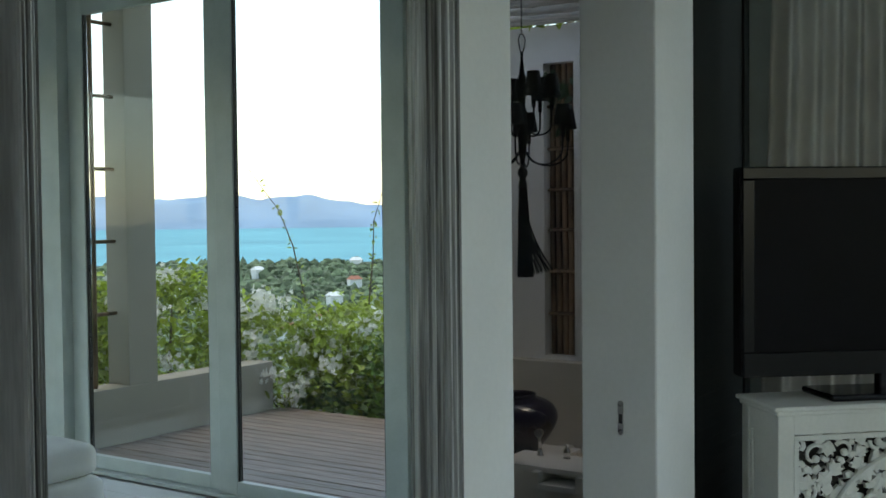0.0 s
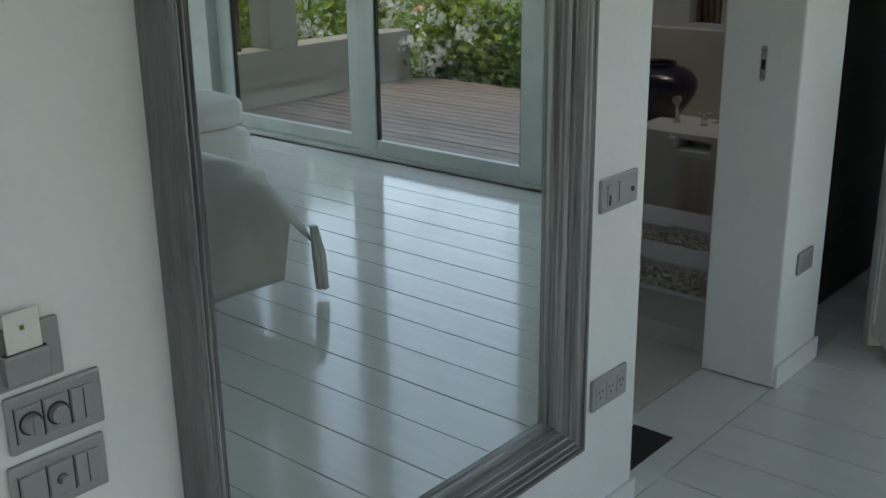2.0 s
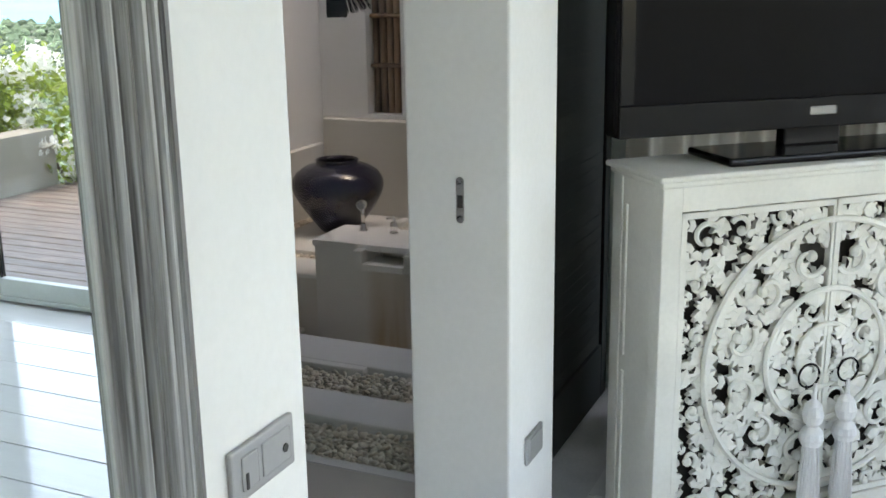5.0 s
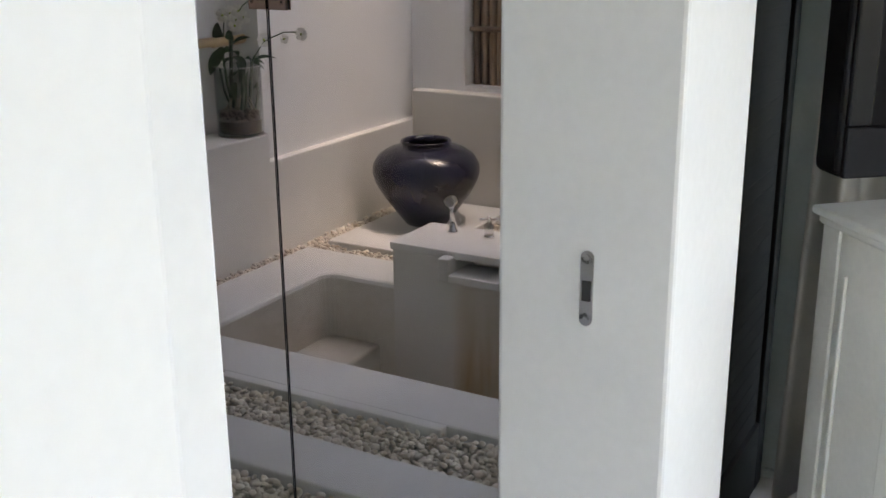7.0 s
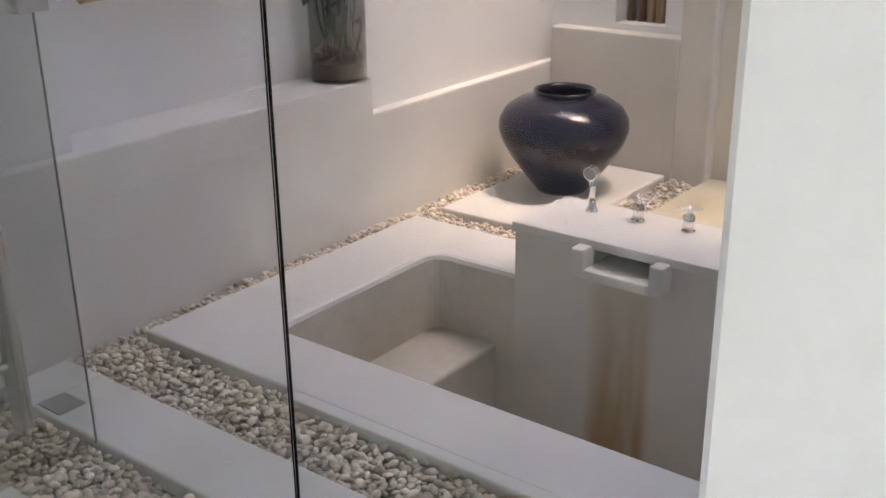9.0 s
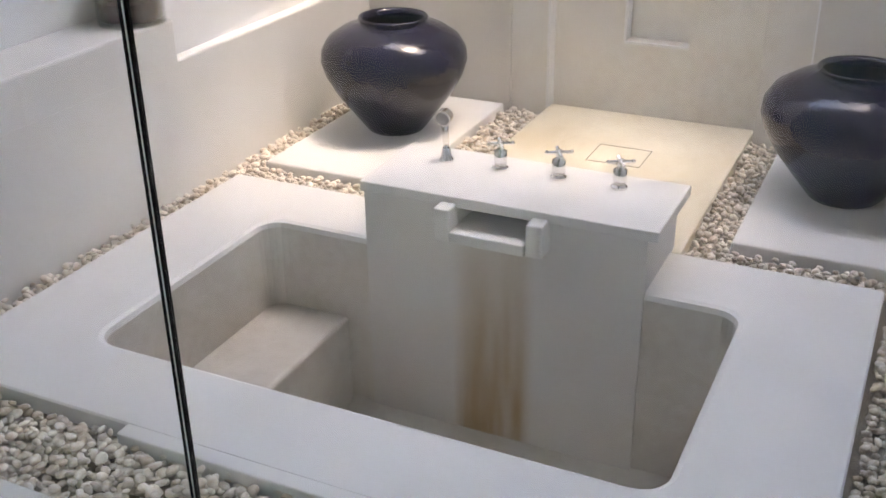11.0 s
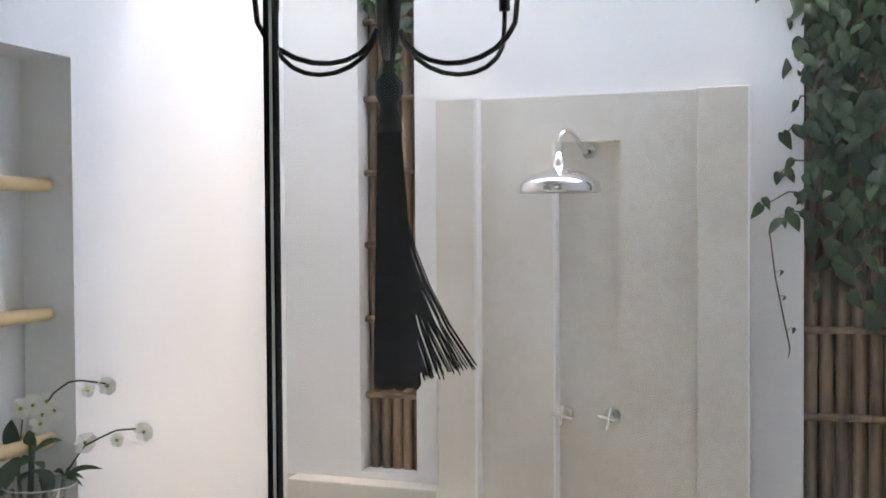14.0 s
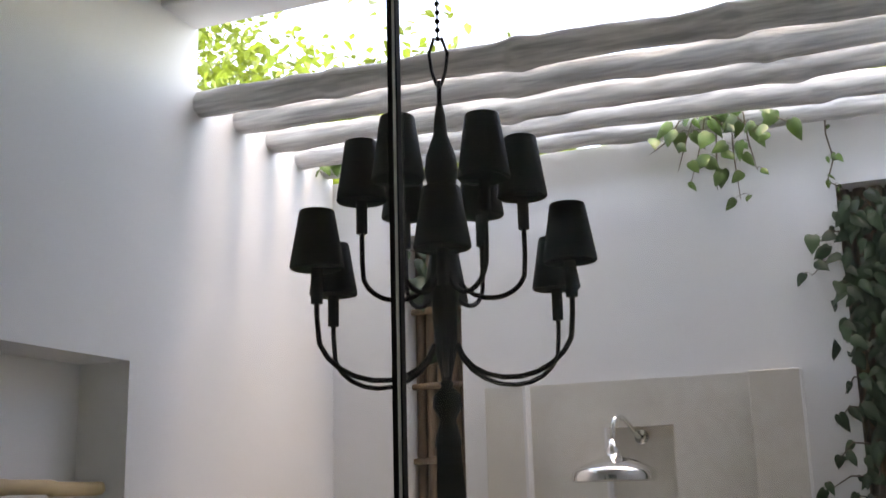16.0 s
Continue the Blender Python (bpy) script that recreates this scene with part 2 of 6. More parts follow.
def tube(bm, pts, rad, seg=8):
    """A round rod through the points; rad may be a list."""
    pts = [Vector(p) for p in pts]
    rad = rad if isinstance(rad, (list, tuple)) else [rad] * len(pts)
    rings, side = [], None
    for i, p in enumerate(pts):
        d = (pts[min(i + 1, len(pts) - 1)] - pts[max(i - 1, 0)]).normalized()
        if side is None:
            side = d.orthogonal()
        side = (side - d * side.dot(d)).normalized()
        up = d.cross(side)
        rings.append([bm.verts.new(p + (side * math.cos(2 * math.pi * k / seg) + up * math.sin(2 * math.pi * k / seg)) * rad[i]) for k in range(seg)])
    for a, b in zip(rings, rings[1:]):
        for k in range(seg):
            bm.faces.new((a[k], a[(k + 1) % seg], b[(k + 1) % seg], b[k]))
    bm.faces.new(rings[0])
    bm.faces.new(rings[-1])
    return bm


def arc(c, r, a0, a1, n, plane="xz"):
    out = []
    for k in range(n + 1):
        a = radians(a0 + (a1 - a0) * k / n)
        u, v = r * math.cos(a), r * math.sin(a)
        out.append((c[0] + u, c[1], c[2] + v) if plane == "xz" else (c[0], c[1] + u, c[2] + v) if plane == "yz" else (c[0] + u, c[1] + v, c[2]))
    return out


def struct(name, bm, material, label, category="wall", smooth=False):
    return tagged(part(name, bm, material, None, "", smooth), label, category, "", "structure")


rng = random.Random(7)


def leaves(spots, size, rnd, droop=0.3, wide=0.6):
    """Vertices and faces of many small folded leaves at the given places."""
    vs, fs = [], []
    for p in spots:
        s = size * rnd.uniform(0.6, 1.3)
        az, el, tw = rnd.uniform(0, 6.283), rnd.uniform(-1.2, 0.9) - droop, rnd.uniform(-0.8, 0.8)
        d = Vector((math.cos(az) * math.cos(el), math.sin(az) * math.cos(el), math.sin(el)))
        side = d.cross(Vector((0, 0, 1))).normalized()
        up = side.cross(d)
        side = side * math.cos(tw) + up * math.sin(tw)
        up = side.cross(d)
        p, k, w = Vector(p), len(vs), s * wide * 0.5
        vs += [p, p + d * s * 0.35 + side * w + up * w * 0.35, p + d * s * 0.35 - side * w + up * w * 0.35, p + d * s, p + d * s * 0.45,
               p + d * s * 0.72 + side * w * 0.7 + up * w * 0.2, p + d * s * 0.72 - side * w * 0.7 + up * w * 0.2]
        fs += [(k, k + 1, k + 4), (k, k + 4, k + 2), (k + 1, k + 5, k + 4), (k + 2, k + 4, k + 6), (k + 4, k + 5, k + 3), (k + 4, k + 3, k + 6)]
    return vs, fs


def petals(spots, size, rnd):
    """Small five-petalled flowers."""
    vs, fs = [], []
    for p in spots:
        p, n = Vector(p), Vector((rnd.uniform(-1, 1), rnd.uniform(-1, 1), rnd.uniform(-0.2, 1))).normalized()
        q = n.to_track_quat("Z", "Y")
        for k in range(5):
            a, i = 1.2566 * k, len(vs)
            s = size * rnd.uniform(0.8, 1.2)
            d, e = Vector((math.cos(a), math.sin(a), 0.25)), Vector((-math.sin(a), math.cos(a), 0))
            vs += [p, p + q @ (d * s * 0.6 + e * s * 0.35), p + q @ (d * s), p + q @ (d * s * 0.6 - e * s * 0.35)]
            fs += [(i, i + 1, i + 2, i + 3)]
    return vs, fs


# ---- the room: walls, floor, ceiling ----
H_ROOM = 3.05
FX = 1.383                                   # inner face of the glass front
struct("wall_north", boxm((-4.6, 0, 0), (-0.8, 0.23, 3.05), 0.006), WHITE, "smooth white plastered bedroom wall with a hung mirror")
struct("wall_north_stub", boxm((0, 0, 0), (0.30, 0.23, 3.05), 0.006), WHITE, "short white plastered wall beside the bathroom doorway")
struct("wall_north_lintel", boxm((-0.8, 0.001, 2.35), (0, 0.229, 3.05)), WHITE, "white plastered lintel over the bathroom doorway")
struct("wall_recess", boxm((0.30, 0.20, 0), (FX + 0.08, 0.231, 3.05)), WHITE, "white plastered wall behind the dark shutter")
bm = bmesh.new()
for lo, hi in (((-4.8, -5.2, 2.5), (-4.6, 2.9, H_ROOM)), ((-4.8, -5.2, 0), (-4.6, -4.6, 2.5)), ((-4.8, -1.8, 0), (-4.6, 2.9, 2.5))):
    box(bm, lo, hi)
struct("wall_west", bm, WHITE, "white plastered end wall around an added unseen window")
# Unseen window, added so daylight reaches the bedroom from the west.
ww = thing("added_window_west", "unseen grey-green framed window added in the end wall for light", "window", kind="structure")
for k in range(3):
    y0 = -4.6 + 1.4 * k
    part("post", boxm((-4.73, y0 - 0.05 * (k > 0), 0), (-4.67, y0 + 0.05 * (k < 2), 2.5), 0.004), FRAMEP, ww)
    if k < 2:
        o = part("pane", boxm((-4.703, y0 + 0.05, 0.04), (-4.697, y0 + 1.35, 2.46)), PANE, ww)
        o.visible_shadow = False
part("sill", boxm((-4.74, -4.55, 0), (-4.66, -1.85, 0.04), 0.004), FRAMEP, ww)
part("head", boxm((-4.74, -4.55, 2.46), (-4.66, -1.85, 2.5), 0.004), FRAMEP, ww)
bm = bmesh.new()
for lo, hi in (((-4.6, -5.4, 2.5), (FX + 0.08, -5.2, H_ROOM)), ((-4.6, -5.4, 0), (-3.0, -5.2, 2.5)), ((0.9, -5.4, 0), (FX + 0.08, -5.2, 2.5))):
    box(bm, lo, hi)
struct("wall_south", bm, WHITE, "white plastered wall around an added unseen window opening")
# Opening added out of view to brighten the mirror wall opposite.
sw = thing("added_window_south", "unseen grey-green framed window added behind the bed for light", "window", kind="structure")
for k in range(4):
    x0 = -3.0 + 1.3 * k
    part("post", boxm((x0 - 0.05 * (k > 0), -5.33, 0), (x0 + 0.05 * (k < 3), -5.27, 2.5), 0.004), FRAMEP, sw)
    if k < 3:
        o = part("pane", boxm((x0 + 0.05, -5.303, 0.04), (x0 + 1.25, -5.297, 2.46)), PANE, sw)
        o.visible_shadow = False
part("sill", boxm((-2.95, -5.34, 0), (0.85, -5.26, 0.04), 0.004), FRAMEP, sw)
part("head", boxm((-2.95, -5.34, 2.46), (0.85, -5.26, 2.5), 0.004), FRAMEP, sw)
struct("ceiling", boxm((-4.8, -5.4, H_ROOM), (FX + 0.6, 0.0, H_ROOM + 0.35)), WHITE, "plain white bedroom ceiling", "ceiling")
leaf = thing("door_1", "white sliding bathroom door standing almost fully open in the wall", "door", kind="structure")
part("leaf", boxm((-0.7995, 0.088, 0.006), (-0.672, 0.128, 2.349), 0.003), WHITE, leaf)
base = thing("baseboard", "low white painted baseboard along the bedroom wall", "baseboard", kind="structure")
part("board", boxm((-4.6, -0.012, 0), (-0.797, 0, 0.07), 0.003), WHITE, base)
part("board", boxm((0.003, -0.012, 0), (0.303, 0, 0.07), 0.003), WHITE, base)

floor = struct("floor", boxm((-4.6, -5.2, -0.12), (FX + 0.05, 0.23, -0.012)), GROOVE, "glossy white painted floorboards with narrow dark joints", "floor")
bm = boxm((-0.0886, -2.6, -0.012), (0.0886, 2.6, 0.0), 0.0)
bmesh.ops.bevel(bm, geom=[e for e in bm.edges if abs(e.verts[0].co.y - e.verts[1].co.y) > 1 and e.verts[0].co.z > -0.001], offset=0.002, segments=1, affect="EDGES")
pl = bpy.data.meshes.new("plank")
bm.to_mesh(pl)
bm.free()
pl.materials.append(FLOORP)
x = -4.51
while x < FX + 0.04:
    shared("plank", pl, floor, Matrix.Translation((x, -2.6, rng.uniform(-0.0006, 0.0006))))
    x += 0.18
part("threshold_board", boxm((-0.798, 0.003, -0.012), (-0.002, 0.229, 0.0), 0.001), FLOORP, floor)
part("threshold_inlay", boxm((-0.80, 0.075, 0.0), (-0.45, 0.195, 0.003), 0.001), BLACKG, floor, "dark metal floor inlay in the doorway")

# ---- glass front: sliding doors ----
front = thing("sliding_door_front", "grey-green framed glass sliding doors to the terrace", "sliding door", kind="structure")
part("head_rail", boxm((FX - 0.02, -4.40, 2.86), (FX + 0.08, 0.2, 2.96)), FRAMEP, front)
part("bottom_track", boxm((FX - 0.01, -4.40, 0.0), (FX + 0.09, 0.2, 0.022), 0.004), FRAMEP, front)


def slider(y0, y1, xo):
    """One sliding leaf between y0 and y1."""
    d = thing("door_leaf", "", "")
    d.parent = front
    x0, x1 = FX + xo, FX + xo + 0.042
    part("stile", boxm((x0, y0, 0.022), (x1, y0 + 0.135, 2.86), 0.005), FRAMEP, d)
    part("stile", boxm((x0, y1 - 0.135, 0.022), (x1, y1, 2.86), 0.005), FRAMEP, d)
    part("bottom_rail", boxm((x0 + 0.001, y0 + 0.135, 0.022), (x1 - 0.001, y1 - 0.135, 0.10), 0.004), FRAMEP, d)
    part("top_rail", boxm((x0 + 0.001, y0 + 0.135, 2.76), (x1 - 0.001, y1 - 0.135, 2.86), 0.004), FRAMEP, d)
    for a, b in ((y0 + 0.135, y0 + 0.142), (y1 - 0.142, y1 - 0.135)):
        part("gasket", boxm((x0 + 0.008, a, 0.10), (x1 - 0.008, b, 2.76)), PLATED, d)
    g = part("pane", boxm((x0 + 0.018, y0 + 0.142, 0.10), (x0 + 0.024, y1 - 0.142, 2.76)), PANE, d)
    g.visible_shadow = False


slider(-3.12, -1.86, 0.0)
slider(-4.40, -3.10, 0.046)
slider(-1.90, -0.56, 0.046)
slider(-0.60, 0.20, 0.0)
struct("wall_front_post", boxm((FX - 0.03, -4.62, 0), (FX + 0.12, -4.40, H_ROOM)), FRAMEP, "grey-green painted post at the end of the glass front")
struct("wall_front_end", boxm((FX - 0.03, -5.2, 0), (FX + 0.12, -4.62, H_ROOM)), WHITE, "white plastered wall beside the glass front")
struct("wall_front_over", boxm((FX - 0.02, -4.40, 2.96), (FX + 0.08, 0.2, H_ROOM)), WHITE, "white plastered wall over the sliding doors")


# ---- dark louvred shutter in the recess ----
sh = thing("louvred_shutter", "dark green painted louvred shutter standing in the recess", "shutter")
part("stile", boxm((0.302, 0.155, 0.003), (0.37, 0.185, 2.7), 0.003), SHUT, sh)
part("stile", boxm((1.29, 0.155, 0.003), (1.35, 0.185, 2.7), 0.003), SHUT, sh)
part("rail", boxm((0.37, 0.156, 0.003), (1.29, 0.184, 0.19), 0.003), SHUT, sh)
lv = bpy.data.meshes.new("slat")
bm = boxm((0.37, -0.004, -0.025), (1.29, 0.004, 0.025))
bm.to_mesh(lv)
bm.free()
lv.materials.append(SHUT)
for k in range(62):
    shared("slat", lv, sh, pose(0, 0.17, 0.215 + 0.04 * k, 1, 0, 0))
part("back_board", boxm((0.302, 0.187, 0.003), (1.36, 0.196, 2.7)), SHUT, sh)

# ---- curtain ----
def curtain(y0, y1, x, z0, z1):
    bm = bmesh.new()
    n, rows, grid = 150, 10, []
    for j in range(rows + 1):
        v = j / rows
        ring = []
        for k in range(n + 1):
            u = k / n
            w = math.sin(u * 2 * math.pi * 9 + 0.8 * math.sin(u * 11)) * (0.028 + 0.014 * (1 - v)) + 0.012 * math.sin(u * 43 + v)
            ring.append(bm.verts.new((x + w, y0 + (y1 - y0) * u + (1 - v) * 0.09 * (u - 0.2), z0 + (z1 - z0) * v)))
        grid.append(ring)
    for a, b in zip(grid, grid[1:]):
        for k in range(n):
            bm.faces.new((a[k], a[k + 1], b[k + 1], b[k]))
    bmesh.ops.solidify(bm, geom=bm.faces[:], thickness=0.003)
    c = thing("curtain", "grey linen curtain in soft folds beside the glass front", "curtain")
    part("fabric", bm, CURT, c, smooth=True)
    part("track", boxm((x - 0.02, y0 - 0.1, z1), (x + 0.02, y1 + 0.05, z1 + 0.03)), FRAMEP, c)


curtain(-0.68, 0.03, 1.27, 0.02, 2.70)


# ---- the mirror ----
def mirror():
    x0, x1, z0, z1 = -2.040, -1.110, 0.297, 2.28          # outside of the frame
    m = thing("wall_mirror", "tall wall mirror in a wide distressed silver wood frame", "mirror")
    prof = [(0.0, 0.0), (0.0, 0.060), (0.002, 0.066), (0.006, 0.069), (0.011, 0.068)]
    for u, h, w in ((0.0130, 0.054, 0.0115), (0.0275, 0.052, 0.0125), (0.0430, 0.044, 0.0100), (0.0560, 0.036, 0.0090), (0.0680, 0.028, 0.0070)):
        prof += [(u, h), (u + 0.0018, h), (u + 0.0026, h + 0.009), (u + 0.005, h + 0.0125), (u + w - 0.003, h + 0.0115), (u + w - 0.0006, h + 0.006)]
    prof += [(0.0765, 0.026), (0.0785, 0.024), (0.086, 0.023), (0.086, 0.012), (0.0, 0.0)]

    def bar(p, q, inw, name, material, k0=1.0, k1=1.0, kw=1.0):
        p, q, inw = Vector(p), Vector(q), Vector(inw)
        d = (q - p).normalized()
        bm = bmesh.new()
        a = [bm.verts.new(p + inw * w * kw + d * w * k0 + Vector((0, -h, 0))) for w, h in prof[:-1]]
        b = [bm.verts.new(q + inw * w * kw - d * w * k1 + Vector((0, -h, 0))) for w, h in prof[:-1]]
        for k in range(len(a)):
            j = (k + 1) % len(a)
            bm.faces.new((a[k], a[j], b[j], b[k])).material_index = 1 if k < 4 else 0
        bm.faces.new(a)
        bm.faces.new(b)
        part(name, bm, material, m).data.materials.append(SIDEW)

    bar((x0 + 0.008, -0.001, z0), (x0 + 0.008, -0.001, z1), (1, 0, 0), "frame_side", SILVER, kw=0.66)
    bar((x1, -0.001, z0), (x1, -0.001, z1), (-1, 0, 0), "frame_side", SILVER)
    bar((x0, -0.001, z0), (x1, -0.001, z0), (0, 0, 1), "frame_bottom", SILVERH, k0=0.6)
    bar((x0, -0.001, z1), (x1, -0.001, z1), (0, 0, -1), "frame_top", SILVERH, k0=0.6)
    part("looking_glass", boxm((x0 + 0.058, -0.020, z0 + 0.08), (x1 - 0.08, -0.014, z1 - 0.08)), MIRROR, m, "clear silvered glass")


mirror()


# ---- switches and sockets ----
def plate(x0, x1, z0, z1, kind, label, y=-0.0005):
    p = thing("wall_plate", label, "socket" if kind == "socket" else "switch", Matrix.Translation((x0, y, z0)))
    w, h = x1 - x0, z1 - z0
    part("cover", boxm((0, -0.009, 0), (w, 0, h), 0.003), PLATE, p)
    if kind == "socket":
        for i in range(3):
            cx = w * (0.2 + 0.3 * i)
            part("outlet", boxm((cx - 0.016, -0.011, h * 0.2), (cx + 0.016, -0.0085, h * 0.8), 0.002), PLATE, p)
            for dx, dz in ((-0.006, 0.006), (0.006, 0.006), (0, -0.008)):
                part("hole", cyl(bmesh.new(), (cx + dx, -0.0105, h / 2 + dz), (cx + dx, -0.0118, h / 2 + dz), 0.0026, seg=8), PLATED, p)
    elif kind == "data":
        part("module", boxm((0.02, -0.011, h * 0.18), (0.055, -0.0085, h * 0.82), 0.002), PLATE, p)
        part("slot", boxm((0.026, -0.0125, h * 0.2), (0.031, -0.0108, h * 0.5)), PLATED, p)
        part("module", boxm((0.065, -0.011, h * 0.18), (w - 0.012, -0.0085, h * 0.82), 0.002), PLATE, p)
        part("aerial_socket", cyl(bmesh.new(), (w - 0.026, -0.0105, h * 0.45), (w - 0.026, -0.0125, h * 0.45), 0.006, seg=12), PLATED, p)
    elif kind in ("switch", "dimmer"):
        for i in range(3):
            x, e = w * (0.08 + 0.285 * i), w * 0.26
            part("rocker" if i == 2 else "module", boxm((x, -0.0125, h * 0.2), (x + e, -0.0085, h * 0.8), 0.002), PLATE, p)
            part("joint", boxm((x - w * 0.016, -0.0095, h * 0.18), (x - w * 0.004, -0.0088, h * 0.82)), PLATED, p)
            c, q = x + e / 2, h / 2
            if i == 1 or (i == 0 and kind == "dimmer"):
                r = 0.0125 if kind == "dimmer" else 0.006
                part("dial_ring", cyl(bmesh.new(), (c, -0.012, q), (c, -0.0135, q), r * 1.2, seg=20), PLATED, p)
                part("dial", cyl(bmesh.new(), (c, -0.0125, q), (c, -0.021, q), r, r * 0.9, 20), PLATE, p)
                if i == 0:
                    part("dial_grip", boxm((c - 0.002, -0.026, q - 0.011), (c + 0.002, -0.020, q + 0.011), 0.001), PLATE, p)
            elif i == 2:
                part("rocker_joint", boxm((c - 0.0006, -0.0132, h * 0.22), (c + 0.0006, -0.0124, h * 0.78)), PLATED, p)
    elif kind == "card":
        part("pocket", boxm((w * 0.26, -0.022, h * 0.12), (w * 0.80, -0.0085, h * 0.62), 0.003), PLATE, p)
        part("slot", boxm((w * 0.28, -0.019, h * 0.625), (w * 0.78, -0.012, h * 0.635)), PLATED, p)
        part("key_card", boxm((w * 0.32, -0.017, h * 0.4), (w * 0.74, -0.0155, h * 1.3), 0.001), CABW, p, "white plastic key card with a small green mark")
        part("key_mark", boxm((w * 0.5, -0.0175, h * 0.98), (w * 0.55, -0.0171, h * 1.06)), LEAFY, p)
    else:
        part("blank", boxm((w * 0.1, -0.011, h * 0.1), (w * 0.9, -0.0085, h * 0.9), 0.002), PLATE, p)


plate(-0.988, -0.846, 0.767, 0.839, "data", "grey metal wall plate with an aerial socket beside the mirror")
plate(-0.995, -0.856, 0.318, 0.392, "socket", "grey metal triple power socket low on the white wall")
plate(0.092, 0.196, 0.328, 0.395, "blank", "grey metal blank wall plate near the doorway")
plate(-2.29, -2.185, 0.85, 0.925, "card", "grey metal key card switch with a card in it")
plate(-2.265, -2.14, 0.767, 0.841, "dimmer", "grey metal wall plate with a round dimmer dial")
plate(-2.272, -2.145, 0.68, 0.753, "switch", "grey metal wall plate with three rocker switches")

lk = thing("strike_plate", "rounded steel strike plate let into the white door jamb", "strike plate", Matrix.Translation((0, 0.108, 0.946)))
bm = bmesh.new()
box(bm, (-0.0022, -0.0085, -0.040), (0.0, 0.0085, 0.040), 0.0)
for s in (-1, 1):
    cyl(bm, (-0.0022, 0, 0.040 * s), (0.0, 0, 0.040 * s), 0.0085, seg=20)
part("faceplate", bm, STEEL, lk)
part("bolt_hole", boxm((-0.0032, -0.0055, -0.016), (-0.0020, 0.0055, 0.010)), PLATED, lk)
for s in (-1, 1):
    part("screw", cyl(bmesh.new(), (-0.0036, 0, 0.040 * s), (-0.0018, 0, 0.040 * s), 0.0036, seg=12), STEEL, lk)


# ---- carved cabinet ----
def carved_leaf(bm, c, ang, s, rnd, lift):
    """A lobed, domed leaf lying in the xz plane."""
    pts = [(0.0, 0.0), (0.10, 0.20), (0.30, 0.16), (0.34, 0.36), (0.55, 0.28), (0.60, 0.42), (0.78, 0.28), (0.86, 0.22), (1.0, 0.0)]
    ca, sa = math.cos(ang), math.sin(ang)
    out = pts + [(u, -v) for u, v in pts[-2:0:-1]]
    mid = [(0.25, 0), (0.55, 0), (0.8, 0)]

    def P(u, v, h):
        return bm.verts.new((c[0] + s * (u * ca - v * sa), c[1] - h, c[2] + s * (u * sa + v * ca)))
    top = [P(u, v, lift) for u, v in out]
    bot = [P(u, v, lift - 0.014) for u, v in out]
    sp = [P(u, v, lift + s * 0.06) for u, v in mid]
    n, h = len(out), len(pts)
    for k in range(n):
        j = (k + 1) % n
        bm.faces.new((top[k], top[j], bot[j], bot[k]))
        u = (out[k][0] + out[j][0]) / 2
        a = sp[0] if u < 0.4 else sp[1] if u < 0.7 else sp[2]
        bm.faces.new((top[k], top[j], a))
    bm.faces.new((sp[0], sp[1], top[4])), bm.faces.new((sp[0], sp[1], top[n - 4]))
    bm.faces.new((sp[1], sp[2], top[6])), bm.faces.new((sp[1], sp[2], top[n - 6]))


def scroll(bm, c, r, a0, turn, sgn, w):
    pts, rad = [], []
    n = 26
    for k in range(n + 1):
        f = k / n
        a = a0 + sgn * turn * f
        q = r * (1 - 0.80 * f)
        pts.append((c[0] + q * math.cos(a), c[1] - 0.006 * f, c[2] + q * math.sin(a)))
        rad.append(w * (1.0 - 0.4 * f))
    tube(bm, pts, rad, 6)
    e = pts[-1]
    bmesh.ops.create_uvsphere(bm, u_segments=8, v_segments=6, radius=w * 1.7, matrix=Matrix.Translation(e))


